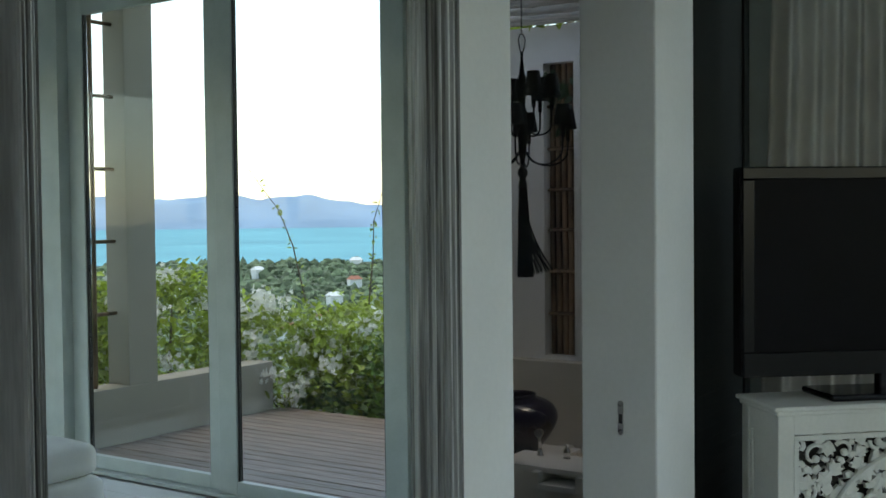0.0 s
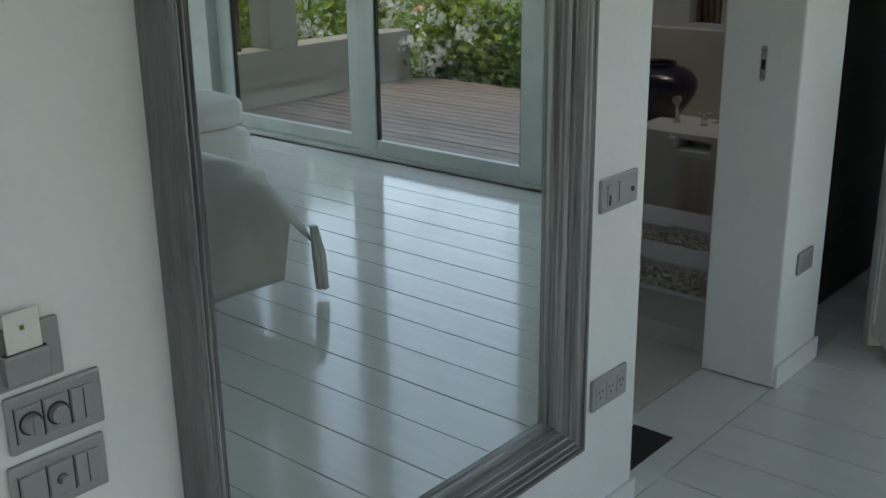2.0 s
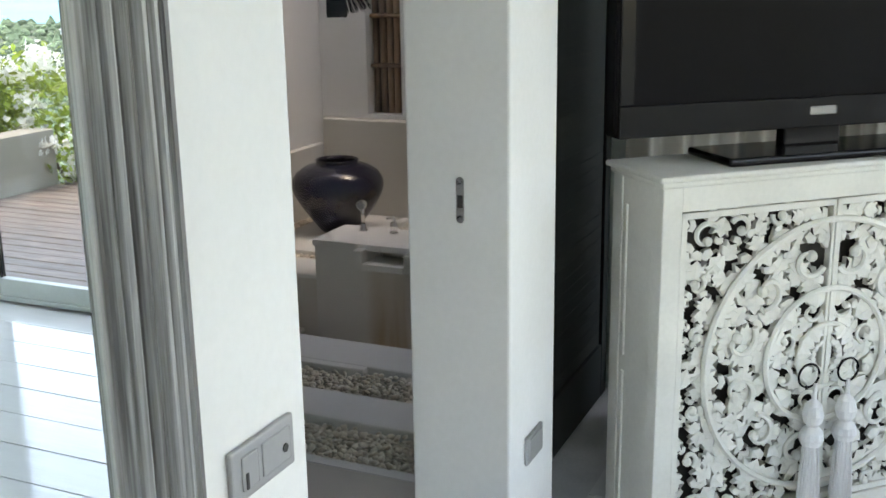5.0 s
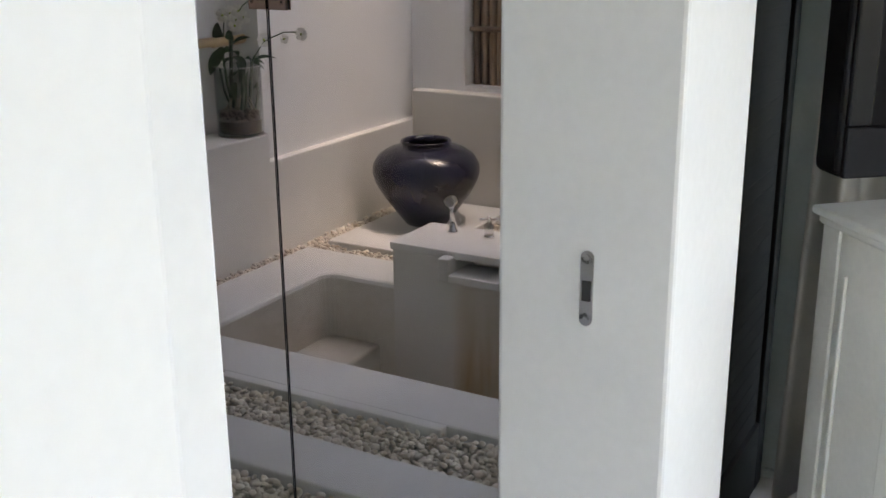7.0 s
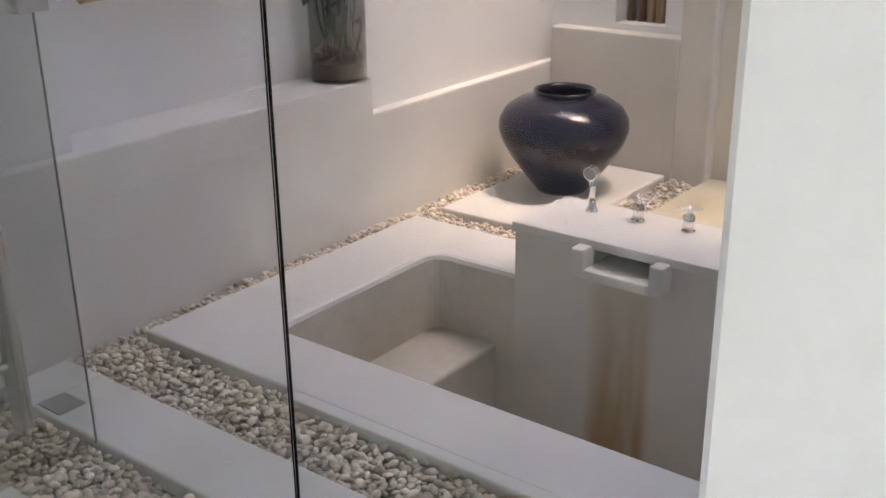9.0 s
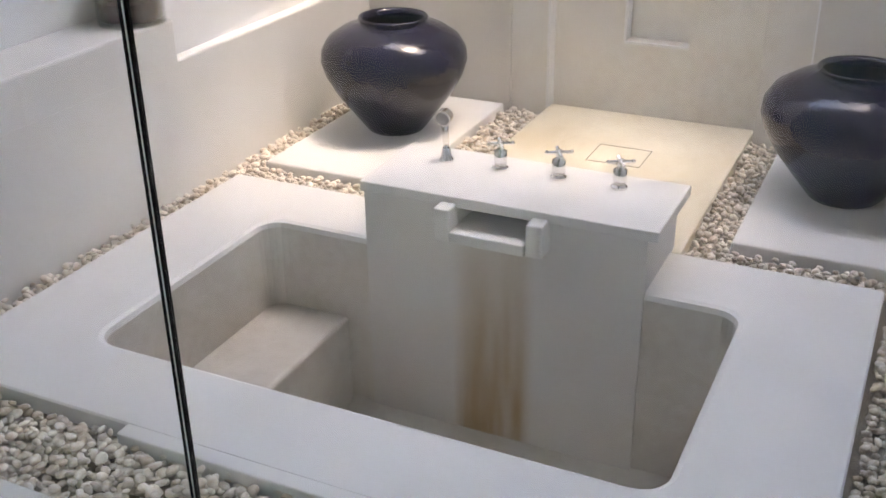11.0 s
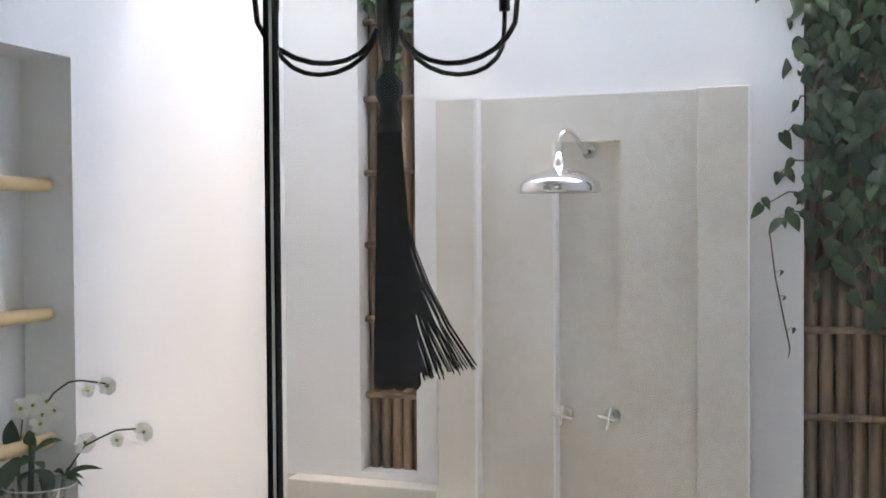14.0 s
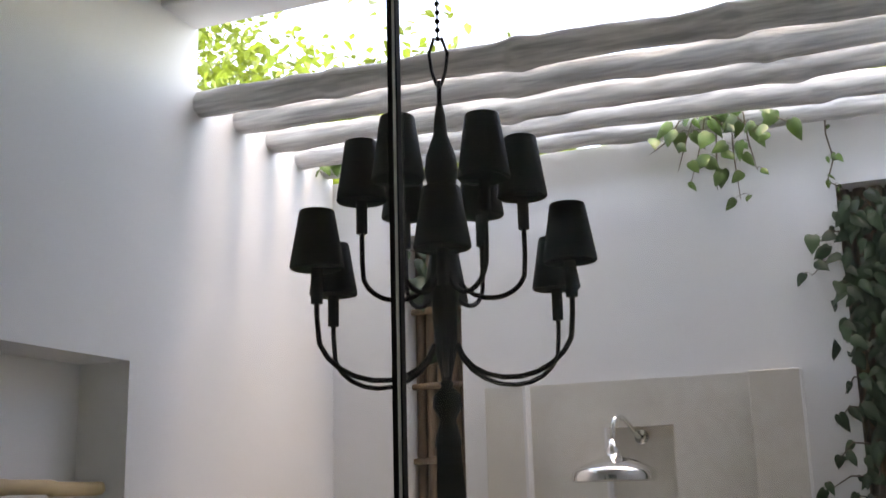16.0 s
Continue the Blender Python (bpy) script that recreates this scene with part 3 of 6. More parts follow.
def cabinet():
    W, Dp, Hc = 0.95, 0.236, 0.955
    cab = thing("carved_cabinet", "off-white wooden cabinet with openwork carved floral doors", "cabinet", pose(0.344, -0.235, 0, 0, 0, -47.0))
    for a, b in (((0, 0, 0), (0.05, 0.045, 0.925)), ((W - 0.05, 0, 0), (W, 0.045, 0.925)), ((0, Dp - 0.045, 0), (0.045, Dp, 0.925)), ((W - 0.045, Dp - 0.045, 0), (W, Dp, 0.925))):
        part("corner_post", boxm(a, b, 0.003), CABW, cab)
    part("top_rail", boxm((0.05, 0.002, 0.868), (W - 0.05, 0.03, 0.925), 0.002), CABW, cab)
    part("bottom_rail", boxm((0.05, 0.002, 0.035), (W - 0.05, 0.03, 0.072), 0.002), CABW, cab)
    for x0 in (0.004, W - 0.02):
        part("side_panel", boxm((x0, 0.045, 0.04), (x0 + 0.016, Dp - 0.045, 0.925)), CABW, cab)
    for z0, z1 in ((0.09, 0.44), (0.48, 0.86)):
        part("side_bead", boxm((-0.0035, Dp - 0.075, z0), (0.003, Dp - 0.066, z1), 0.002), CABW, cab)
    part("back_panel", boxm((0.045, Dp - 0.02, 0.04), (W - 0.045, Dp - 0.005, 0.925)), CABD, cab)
    # added sheet that darkens the gaps of the openwork
    part("inner_panel", boxm((0.05, 0.062, 0.075), (W - 0.05, 0.07, 0.866)), CABD, cab, "dark board added behind the carving for the shade inside")
    part("floor_panel", boxm((0.05, 0.03, 0.04), (W - 0.05, Dp - 0.03, 0.06)), CABW, cab)
    part("moulding", boxm((-0.008, -0.008, 0.925), (W + 0.008, Dp + 0.004, 0.941), 0.006, 3), CABW, cab)
    part("top", boxm((-0.020, -0.020, 0.941), (W + 0.020, Dp + 0.006, Hc), 0.005, 3), CABW, cab, "smooth off-white top board")
    cx, cz = W / 2, 0.47
    for side in (0, 1):
        x0, x1 = (0.053, cx - 0.0015) if side == 0 else (cx + 0.0015, W - 0.053)
        door = thing("door", "", "")
        door.parent = cab
        tagged(door, "openwork door carved with leaves and scrolls")
        for a, b in (((x0, 0.006, 0.076), (x0 + 0.016, 0.028, 0.864)), ((x1 - 0.008, 0.006, 0.076), (x1, 0.028, 0.864)), ((x0, 0.006, 0.848), (x1, 0.028, 0.864)), ((x0, 0.006, 0.076), (x1, 0.028, 0.092))):
            part("door_frame", boxm(a, b, 0.002), CABW, door)
        rnd = random.Random(11)
        u0, u1 = 0.073, cx - 0.008
        sg = 1 if side == 0 else -1

        def put(px, pz, ang):
            return (px, pz, ang) if side == 0 else (W - px, pz, math.pi - ang)

        def sprig(px, pz, ang, s, lift=0.0, depth=0.018):
            if u0 < px < u1 and 0.096 < pz < 0.844:
                gx, gz, ga = put(px, pz, ang)
                one = bmesh.new()
                carved_leaf(one, (gx, depth, gz), ga, s, rnd, lift)
                part("carved_leaf", one, CABW, door)
                taken.append((px + s * 0.45 * math.cos(ang), pz + s * 0.45 * math.sin(ang)))

        def curl(px, pz, r, a0, sense, w=0.0085, depth=0.012):
            gx, gz, ga = put(px, pz, a0)
            one = bmesh.new()
            scroll(one, (gx, depth, gz), r, ga, 4.6, sense * sg, w)
            part("carved_scroll", one, CABW, door)
            taken.append((px, pz))
            for k in range(4):
                b = a0 + sense * (0.4 + 1.25 * k)
                q = r * (1.02 - 0.08 * k)
                sprig(px + q * math.cos(b), pz + q * math.sin(b), b + sense * 0.7, min(0.095, 0.026 + r * rnd.uniform(1.1, 1.35)), rnd.uniform(0.0, 0.008))

        taken = []
        for R, w in ((0.345, 0.0085), (0.172, 0.0080), (0.082, 0.0055)):
            a0, a1 = (90, 270) if side == 0 else (-90, 90)
            part("carved_hoop", tube(bmesh.new(), [(p[0], 0.006, p[2]) for p in arc((cx, 0, cz), R, a0, a1, 48) if 0.06 < p[0] < W - 0.06], w, 6), CABW, door)
        for k in range(6):
            a = math.radians(90 + 180 * (k + 0.5) / 6)
            curl(cx + 0.258 * math.cos(a), cz + 0.258 * math.sin(a), 0.052, a + (2.3 if k % 2 else -2.3), 1 if k % 2 else -1)
        for k in range(4):
            a = math.radians(90 + 180 * (k + 0.5) / 4)
            curl(cx + 0.127 * math.cos(a), cz + 0.127 * math.sin(a), 0.032, a + (2.0 if k % 2 else -2.0), 1 if k % 2 else -1, 0.0060)
        for px, pz, r, a0, sn in ((0.118, 0.800, 0.040, 0.6, 1), (0.118, 0.138, 0.040, -0.6, -1), (0.215, 0.815, 0.030, 2.6, -1), (0.215, 0.122, 0.030, -2.6, 1), (0.100, 0.690, 0.026, 1.0, -1), (0.100, 0.250, 0.026, -1.0, 1), (0.102, 0.565, 0.020, 0.4, 1), (0.102, 0.375, 0.020, -0.4, -1), (0.320, 0.832, 0.022, 2.8, 1), (0.320, 0.108, 0.022, -2.8, -1)):
            curl(px, pz, r, a0, sn, 0.0070)
        for k in range(8):
            a = math.radians(90 + 180 * (k + 0.5) / 8)
            sprig(cx + 0.030 * math.cos(a), cz + 0.030 * math.sin(a), a, 0.058, 0.008, 0.010)
        for k in range(900):
            px, pz = rnd.uniform(u0, u1), rnd.uniform(0.098, 0.842)
            if min((px - x) ** 2 + (pz - z) ** 2 for x, z in taken) < 0.037 ** 2 or math.hypot(px - cx, pz - cz) < 0.08:
                continue
            ang = math.atan2(pz - cz, px - cx) + rnd.choice((1.2, -1.2, 2.0, -2.0)) + rnd.uniform(-0.3, 0.3)
            s = rnd.uniform(0.066, 0.088)
            sprig(px - s * 0.45 * math.cos(ang), pz - s * 0.45 * math.sin(ang), ang, s, rnd.uniform(-0.003, 0.005), 0.020)
            taken.append((px, pz))
        hx = cx + (-0.058 if side == 0 else 0.058)
        ring = part("ring_pull", tube(bmesh.new(), [(p[0], -0.012, p[2]) for p in arc((hx, 0, cz - 0.040), 0.030, 0, 345, 28)], 0.0028, 8), BLACK, door, "black iron ring pull")
        tx = cx + (-0.052 if side == 0 else 0.046)
        tas = part("tassel", lathe(bmesh.new(), [(0.004, 0.415), (0.006, 0.375), (0.02, 0.36), (0.027, 0.335), (0.022, 0.315), (0.014, 0.305), (0.027, 0.29), (0.031, 0.272), (0.024, 0.255)], 16, (tx, -0.03, 0)), TASSW, door, "white corded tassel")
        bm = bmesh.new()
        for k in range(90):
            a, rr = rnd.uniform(0, 6.28), math.sqrt(rnd.random())
            tube(bm, [(tx + 0.018 * rr * math.cos(a), -0.03 + 0.018 * rr * math.sin(a), 0.264), (tx + 0.029 * rr * math.cos(a), -0.034 + 0.022 * rr * math.sin(a), 0.13), (tx + 0.036 * rr * math.cos(a), -0.038 + 0.026 * rr * math.sin(a), 0.003 + rnd.uniform(0, 0.014))], 0.0024, 5)
        part("fringe", bm, TASSW, tas)


cabinet()


# ---- television ----
def television():
    tv = thing("television", "black flat screen television on a stand on the cabinet", "television", pose(0.329, -0.227, 0.955, 0, 0, -49.4))
    x0, x1, z0, z1, y = -0.035, 1.03, 0.062, 0.705, 0.15
    part("casing", boxm((x0, y, z0), (x1, y + 0.07, z1), 0.012, 3), BLACKG, tv)
    for a, b in (((x0 + 0.002, y - 0.012, z0 + 0.002), (x1 - 0.002, y + 0.002, z0 + 0.078)), ((x0 + 0.002, y - 0.012, z1 - 0.04), (x1 - 0.002, y + 0.002, z1 - 0.002)),
                 ((x0 + 0.002, y - 0.0115, z0 + 0.078), (x0 + 0.04, y + 0.002, z1 - 0.04)), ((x1 - 0.04, y - 0.0115, z0 + 0.078), (x1 - 0.002, y + 0.002, z1 - 0.04))):
        part("bezel", boxm(a, b, 0.004), BLACKG, tv)
    part("screen", boxm((x0 + 0.04, y - 0.004, z0 + 0.078), (x1 - 0.04, y + 0.001, z1 - 0.04)), SCREEN, tv, "dark switched-off screen")
    part("badge", boxm((0.47, y - 0.0135, z0 + 0.034), (0.545, y - 0.0115, z0 + 0.054), 0.004), PLATE, tv)
    part("neck", boxm((0.42, y + 0.01, 0.018), (0.58, y + 0.05, 0.1), 0.006), BLACKG, tv)
    part("foot", boxm((0.20, y - 0.11, 0.0), (0.80, y + 0.09, 0.02), 0.008, 3), BLACKG, tv)


television()


# ---- bed and armchair, seen in the mirror ----
def soft(bm_lo, bm_hi, bev, amp, seed, cuts=10):
    bm = boxm(bm_lo, bm_hi)
    bmesh.ops.subdivide_edges(bm, edges=bm.edges[:], cuts=cuts, use_grid_fill=True)
    lo, hi = Vector(bm_lo), Vector(bm_hi)
    for v in bm.verts:
        c = Vector((min(max(v.co.x, lo.x + bev), hi.x - bev), min(max(v.co.y, lo.y + bev), hi.y - bev), min(max(v.co.z, lo.z + bev), hi.z - bev)))
        d = v.co - c
        if d.length > 1e-6:
            v.co = c + d.normalized() * min(bev, d.length)
        v.co += noise.noise_vector(v.co * 4 + Vector((seed, 0, 0))) * amp
    return bm


bed = thing("bed", "wide white bed with a draped white cover and tasselled corner", "bed")
part("base", boxm((-2.30, -3.30, 0.0), (-0.80, -2.05, 0.30), 0.012), LINEN, bed)
part("mattress", soft((-2.49, -3.47, 0.29), (-0.46, -1.69, 0.53), 0.06, 0.005, 1), LINEN, bed, smooth=True)
bm = bmesh.new()
prof = [(-2.52, 0.20), (-2.51, 0.50), (-2.46, 0.55), (-1.9, 0.56), (-1.3, 0.56), (-0.9, 0.56), (-0.66, 0.555), (-0.56, 0.54), (-0.48, 0.505), (-0.42, 0.455), (-0.365, 0.39), (-0.325, 0.32), (-0.305, 0.265), (-0.30, 0.24)]
grid, n = [], 60
for j in range(n + 1):
    f = j / n
    y = -3.55 + 1.90 * f
    ring = []
    for k, (x, z) in enumerate(prof):
        e = max(0.0, (y + 1.80) / 0.15)
        zz = z - 0.10 * e * e + 0.010 * noise.noise(Vector((x * 5, y * 5, 1)))
        ring.append(bm.verts.new((x + 0.016 * math.sin(y * 14 + k) * (k > 8), y - 0.02 * e + 0.01 * math.sin(x * 17), zz)))
    grid.append(ring)
for dz, dy in ((-0.10, 0.012), (-0.30, 0.012), (-0.47, 0.014)):
    last = grid[n]
    ring = []
    for k, (x, z) in enumerate(prof):
        lim = 0.115 if k < 9 else max(0.2, z - 0.14)
        q = last[k].co
        ring.append(bm.verts.new((q.x, -1.655 + dy + 0.006 * math.sin(q.x * 21), max(lim, z - 0.10 + dz))))
    grid.append(ring)
for a_, b_ in zip(grid, grid[1:]):
    for k in range(len(prof) - 1):
        bm.faces.new((a_[k], a_[k + 1], b_[k + 1], b_[k]))
bmesh.ops.solidify(bm, geom=bm.faces[:], thickness=0.007)
part("cover", bm, LINEN, bed, "loosely draped white cotton cover", smooth=True)
bm = bmesh.new()
for k in range(60):
    a_, rr = rng.uniform(0, 6.28), math.sqrt(rng.random())
    tube(bm, [(-0.315 + 0.012 * rr * math.cos(a_), -1.655 + 0.012 * rr * math.sin(a_), 0.27), (-0.305 + 0.024 * rr * math.cos(a_), -1.645 + 0.024 * rr * math.sin(a_), 0.16), (-0.30 + 0.022 * rr * math.cos(a_), -1.64 + 0.022 * rr * math.sin(a_), 0.03)], 0.004, 5)
part("corner_tassel", bm, LINEN, bed)

ch = thing("slipcovered_armchair", "white slipcovered armchair with a loose skirt near the glass doors", "armchair")
part("skirt", soft((-0.28, -3.72, 0.02), (0.50, -2.94, 0.34), 0.05, 0.012, 4), LINEN, ch, smooth=True)
part("seat_cushion", soft((-0.26, -3.70, 0.335), (0.47, -2.95, 0.50), 0.06, 0.008, 6), LINEN, ch, smooth=True)
part("backrest", soft((-0.30, -3.80, 0.40), (0.46, -3.50, 0.86), 0.08, 0.01, 8), LINEN, ch, smooth=True)
part("arm", soft((-0.36, -3.74, 0.30), (-0.20, -2.98, 0.64), 0.06, 0.01, 9), LINEN, ch, smooth=True)
for sx, sy in ((-0.2, -3.66), (0.42, -3.66), (-0.2, -3.0), (0.42, -3.0)):
    part("leg", cyl(bmesh.new(), (sx, sy, 0.0), (sx, sy, 0.05), 0.02), TWIG, ch)


# ---- the bathroom: shell ----
YL, YU, YB = 2.425, 2.465, 2.63            # low wall, upper wall, back of the towel niche
XL, XS, XP, XN, XU = 3.38, 3.385, 3.44, 3.50, 3.46
ZL, ZN = 0.43, 0.55                    # ledge, and the higher shelf in the niche
struct("bath_sub_floor", boxm((-2.0, 0.231, -0.80), (3.9, 3.0, -0.70)), CONC, "cement base under the bathroom", "floor")
bm = boxm((-1.2, YL, -0.70), (3.46, 2.9, ZL), 0.008)
box(bm, (-1.2, YL + 0.0005, ZL - 0.02), (2.25, YB + 0.05, ZN), 0.008)
struct("bath_wall_low_left", bm, CONCL, "low pale cement wall with a ledge under the towel niche")
bm = bmesh.new()
for lo, hi in (((-1.2, YU, ZL), (1.10, 2.9, 3.05)), ((2.265, YU, ZL), (3.46, 2.9, 2.84)), ((1.10, YB, ZL), (2.265, 2.9, 1.95)), ((1.10, YU, 1.95), (2.265, 2.9, 3.05)), ((2.265, YU, 2.84), (2.54, 2.9, 3.05))):
    box(bm, lo, hi)
struct("bath_wall_left", bm, WHITE, "tall white plastered bathroom wall with a recessed towel niche")
WL0, WL1, WR0, WR1, WZ0, WZ1 = 1.945, 2.165, 0.30, 0.635, 0.60, 2.52
bm = bmesh.new()
for lo, hi in (((3.461, YL, -0.7), (3.62, 2.9, 0.575)), ((XL, 1.84, -0.7), (3.56, YL, 0.575)), ((XL, 0.23, -0.7), (3.56, 0.795, 0.575))):
    box(bm, lo, hi, 0.006)
struct("bath_wall_low_back", bm, CONC, "low pale cement wall with a sill under the bamboo screens")
bm = bmesh.new()
for lo, hi in (((XU, WL1, 0.575), (3.62, YU, 2.765)), ((XU, 0.795, 1.93), (3.62, WL0, 2.765)), ((XU, 1.84, 0.575), (3.62, WL0, 1.93)), ((XU, WL0, WZ1), (3.62, WL1, 2.765)),
               ((XU, WR1, 0.575), (3.62, 0.795, 2.765)), ((XU, WR0, WZ1), (3.62, WR1, 2.765)), ((XU, 0.0, 0.575), (3.62, WR0, 2.765)), ((XU, WL0, 0.575), (3.62, WL1, WZ0)), ((XU, WR0, 0.575), (3.62, WR1, WZ0))):
    box(bm, lo, hi)
bmesh.ops.remove_doubles(bm, verts=bm.verts[:], dist=0.0001)
struct("bath_wall_back", bm, WHITE, "tall white plastered rear wall with two narrow openings")
bm = bmesh.new()
for lo, hi in (((XS, 1.70, -0.7), (3.56, 1.84, 1.93)), ((XS, 0.795, -0.7), (3.56, 0.955, 1.93))):
    box(bm, lo, hi, 0.004)
for lo, hi in (((XP, 1.438, -0.7), (3.56, 1.70, 1.93)), ((XP, 0.955, -0.7), (3.56, 1.21, 1.93)), ((XP, 1.21, -0.7), (3.56, 1.438, 0.288)), ((XP, 1.21, 1.775), (3.56, 1.438, 1.93)), ((XN, 1.21, 0.288), (3.56, 1.438, 1.775))):
    box(bm, lo, hi)
struct("shower_surround", bm, CREAM, "cream polished cement shower surround with a tall shallow niche", "shower wall")
# White strips stand for worn arrises and the light they catch.
bd = thing("arris_wear_highlight", "thin white strips for worn, light-catching edges of the cement shower surround", "trim", kind="structure")
for lo, hi in (((XS - 0.003, 1.692, 0.03), (XP, 1.7015, 1.93)), ((XP - 0.003, 1.431, 0.288), (XN - 0.001, 1.4395, 1.775)), ((XP - 0.002, 1.21, 0.2795), (XP + 0.010, 1.438, 0.2885)), ((XS - 0.002, 0.7935, 0.03), (XS + 0.012, 0.800, 1.93)), ((XS - 0.001, 1.70, 1.926), (XS + 0.010, 1.84, 1.932))):
    part("edge", boxm(lo, hi), WHITE, bd)
bm = boxm((0.30, 0.232, -0.7), (2.53, 0.30, 3.03))
box(bm, (2.53, 0.232, -0.7), (3.62, 0.30, 2.72))
struct("bath_wall_right", bm, WHITE, "white plastered side wall of the bathroom")
struct("bath_wall_end", boxm((-1.3, 0.232, -0.1), (-1.2, 2.9, 3.0)), WHITE, "white plastered end wall of the bathroom lobby")
struct("bath_roof", boxm((-1.3, 0.0, 3.05), (2.344, 2.9, 3.2)), WHITE, "plain white ceiling of the bathroom lobby", "ceiling")
struct("eave_beam", boxm((2.345, 0.25, 3.03), (2.53, 2.9, 3.2), 0.006), WHITE, "white painted beam at the edge of the roof opening", "beam")

# Out of view: added slab that keeps direct sun off the bath.
struct("unseen_shade_roof", boxm((2.0, 0.0, 3.45), (2.68, 3.1, 3.55)), WHITE, "unseen white slab added to block sun above the bathroom opening", "ceiling")

# floor pieces
fl = thing("bath_floor", "pale cement slabs set in beds of cream pebbles", "floor", kind="structure")
part("gravel_bed", boxm((0.50, 0.30, -0.10), (1.21, YL, -0.012)), BED_SHADE, fl)
part("gravel_bed", boxm((2.392, 0.30, -0.10), (XL, YL, -0.012)), BED_SHADE, fl)
part("gravel_bed", boxm((1.21, 2.364, -0.10), (2.392, YL, -0.012)), BED_SHADE, fl)
part("gravel_bed", boxm((1.21, 0.30, -0.10), (2.392, 0.449, -0.012)), BED_SHADE, fl)
for k in range(4):
    for j in range(3):
        x0, y0 = -1.2 + 0.435 * k, 0.231 + 0.72 * j
        part("tile", boxm((x0 + 0.002, y0 + 0.002, -0.05), (x0 + 0.433, y0 + 0.718, 0.0), 0.002), TILE, fl)
part("cover_strip", boxm((0.50, 0.231, -0.06), (0.545, YL, 0.002), 0.002), SLAB, fl)
part("grout", boxm((-1.2, 0.231, -0.06), (0.54, YL, -0.006)), CONC, fl)
part("strip_slab", boxm((0.748, 0.30, -0.05), (0.952, 2.24, 0.028), 0.006), SLAB, fl)
part("drain_cover", boxm((0.762, 2.145, 0.026), (0.838, 2.235, 0.031), 0.002), PLATE, fl)
part("strip_slab", boxm((0.748, 2.242, -0.05), (0.952, YL - 0.03, 0.026), 0.006), SLAB, fl)
part("slab", boxm((2.514, 1.858, -0.05), (3.362, 2.345, 0.03), 0.006), SLAB, fl)
part("slab", boxm((2.514, 0.33, -0.05), (3.362, 0.849, 0.03), 0.006), SLAB, fl)
part("shower_floor", boxm((2.40, 0.958, -0.05), (XP, 1.70, 0.026), 0.005), CREAMF, fl, "cream polished cement shower floor")
bm = bmesh.new()
for lo, hi in (((2.945, 1.225, 0.0262), (2.9468, 1.402, 0.0272)), ((3.100, 1.225, 0.0262), (3.1018, 1.402, 0.0272)), ((2.945, 1.225, 0.0262), (3.103, 1.2268, 0.0272)), ((2.945, 1.4002, 0.0262), (3.103, 1.402, 0.0272))):
    box(bm, lo, hi)
part("drain_joint", bm, PLATED, fl)

# sunken tub
tub = thing("sunken_bath", "sunken pale cement bath with a seat and wide flat rim", "bathtub")
TX0, TX1, TY0, TY1 = 1.42, 2.14, 0.747, 2.081
bm = bmesh.new()


def ring(x0, x1, y0, y1, r, z, n=5):
    out = []
    for cx, cy, a0 in ((x1 - r, y1 - r, 0), (x0 + r, y1 - r, 90), (x0 + r, y0 + r, 180), (x1 - r, y0 + r, 270)):
        for k in range(n + 1):
            a = radians(a0 + 90 * k / n)
            out.append(bm.verts.new((cx + r * math.cos(a), cy + r * math.sin(a), z)))
    return out


rings = [ring(1.185, 2.392, 0.449, 2.364, 0.004, -0.06), ring(1.185, 2.392, 0.449, 2.364, 0.004, 0.026), ring(1.189, 2.388, 0.453, 2.360, 0.004, 0.030),
         ring(TX0 - 0.016, TX1 + 0.016, TY0 - 0.016, TY1 + 0.016, 0.075, 0.030), ring(TX0 - 0.005, TX1 + 0.005, TY0 - 0.005, TY1 + 0.005, 0.065, 0.025), ring(TX0, TX1, TY0, TY1, 0.06, 0.012),
         ring(TX0 + 0.01, TX1, TY0 + 0.015, TY1, 0.045, -0.50), ring(TX0 + 0.06, TX1 - 0.05, TY0 + 0.06, TY1 - 0.05, 0.05, -0.55)]
for i, (a, b) in enumerate(zip(rings, rings[1:])):
    for k in range(len(a)):
        j = (k + 1) % len(a)
        bm.faces.new((a[k], a[j], b[j], b[k])).material_index = 1 if i > 4 else 0
bm.faces.new(rings[-1]).material_index = 1
# Basin cement: brown staining plus the hollow's shade, both in the colour.
TUBM = mat("stained_shaded_bath_cement", (0.60, 0.55, 0.47), 0.5, var=0.12, scale=2.5, bump=0.1, fine=40, col2=(0.70, 0.67, 0.61))
part("basin", bm, SLAB, tub, "smooth pale cement basin", smooth=False).data.materials.append(TUBM)
part("seat", boxm((TX0 - 0.04, 1.835, -0.54), (TX1 + 0.05, TY1 + 0.05, -0.237), 0.014, 3), TUBM, tub)
part("rim_lip", boxm((1.150, 0.985, -0.05), (1.1880, 1.785, 0.030), 0.004), SLAB, tub)

# cement with a rusty run of water below the spout
STAINED = mat("rust_run_cement", (0.70, 0.685, 0.65), 0.5, var=0.06, scale=3, bump=0.08)
_n, _l = STAINED.node_tree.nodes, STAINED.node_tree.links
_g, _s = _n.new("ShaderNodeNewGeometry"), _n.new("ShaderNodeSeparateXYZ")
_l.new(_g.outputs["Position"], _s.inputs[0])
_m = _n.new("ShaderNodeMapping")
_m.inputs["Scale"].default_value = (1, 9, 0.9)
_l.new(_g.outputs["Position"], _m.inputs[0])
_t = _n.new("ShaderNodeTexNoise")
_t.inputs["Scale"].default_value, _t.inputs["Detail"].default_value = 2.2, 6
_l.new(_m.outputs[0], _t.inputs[0])
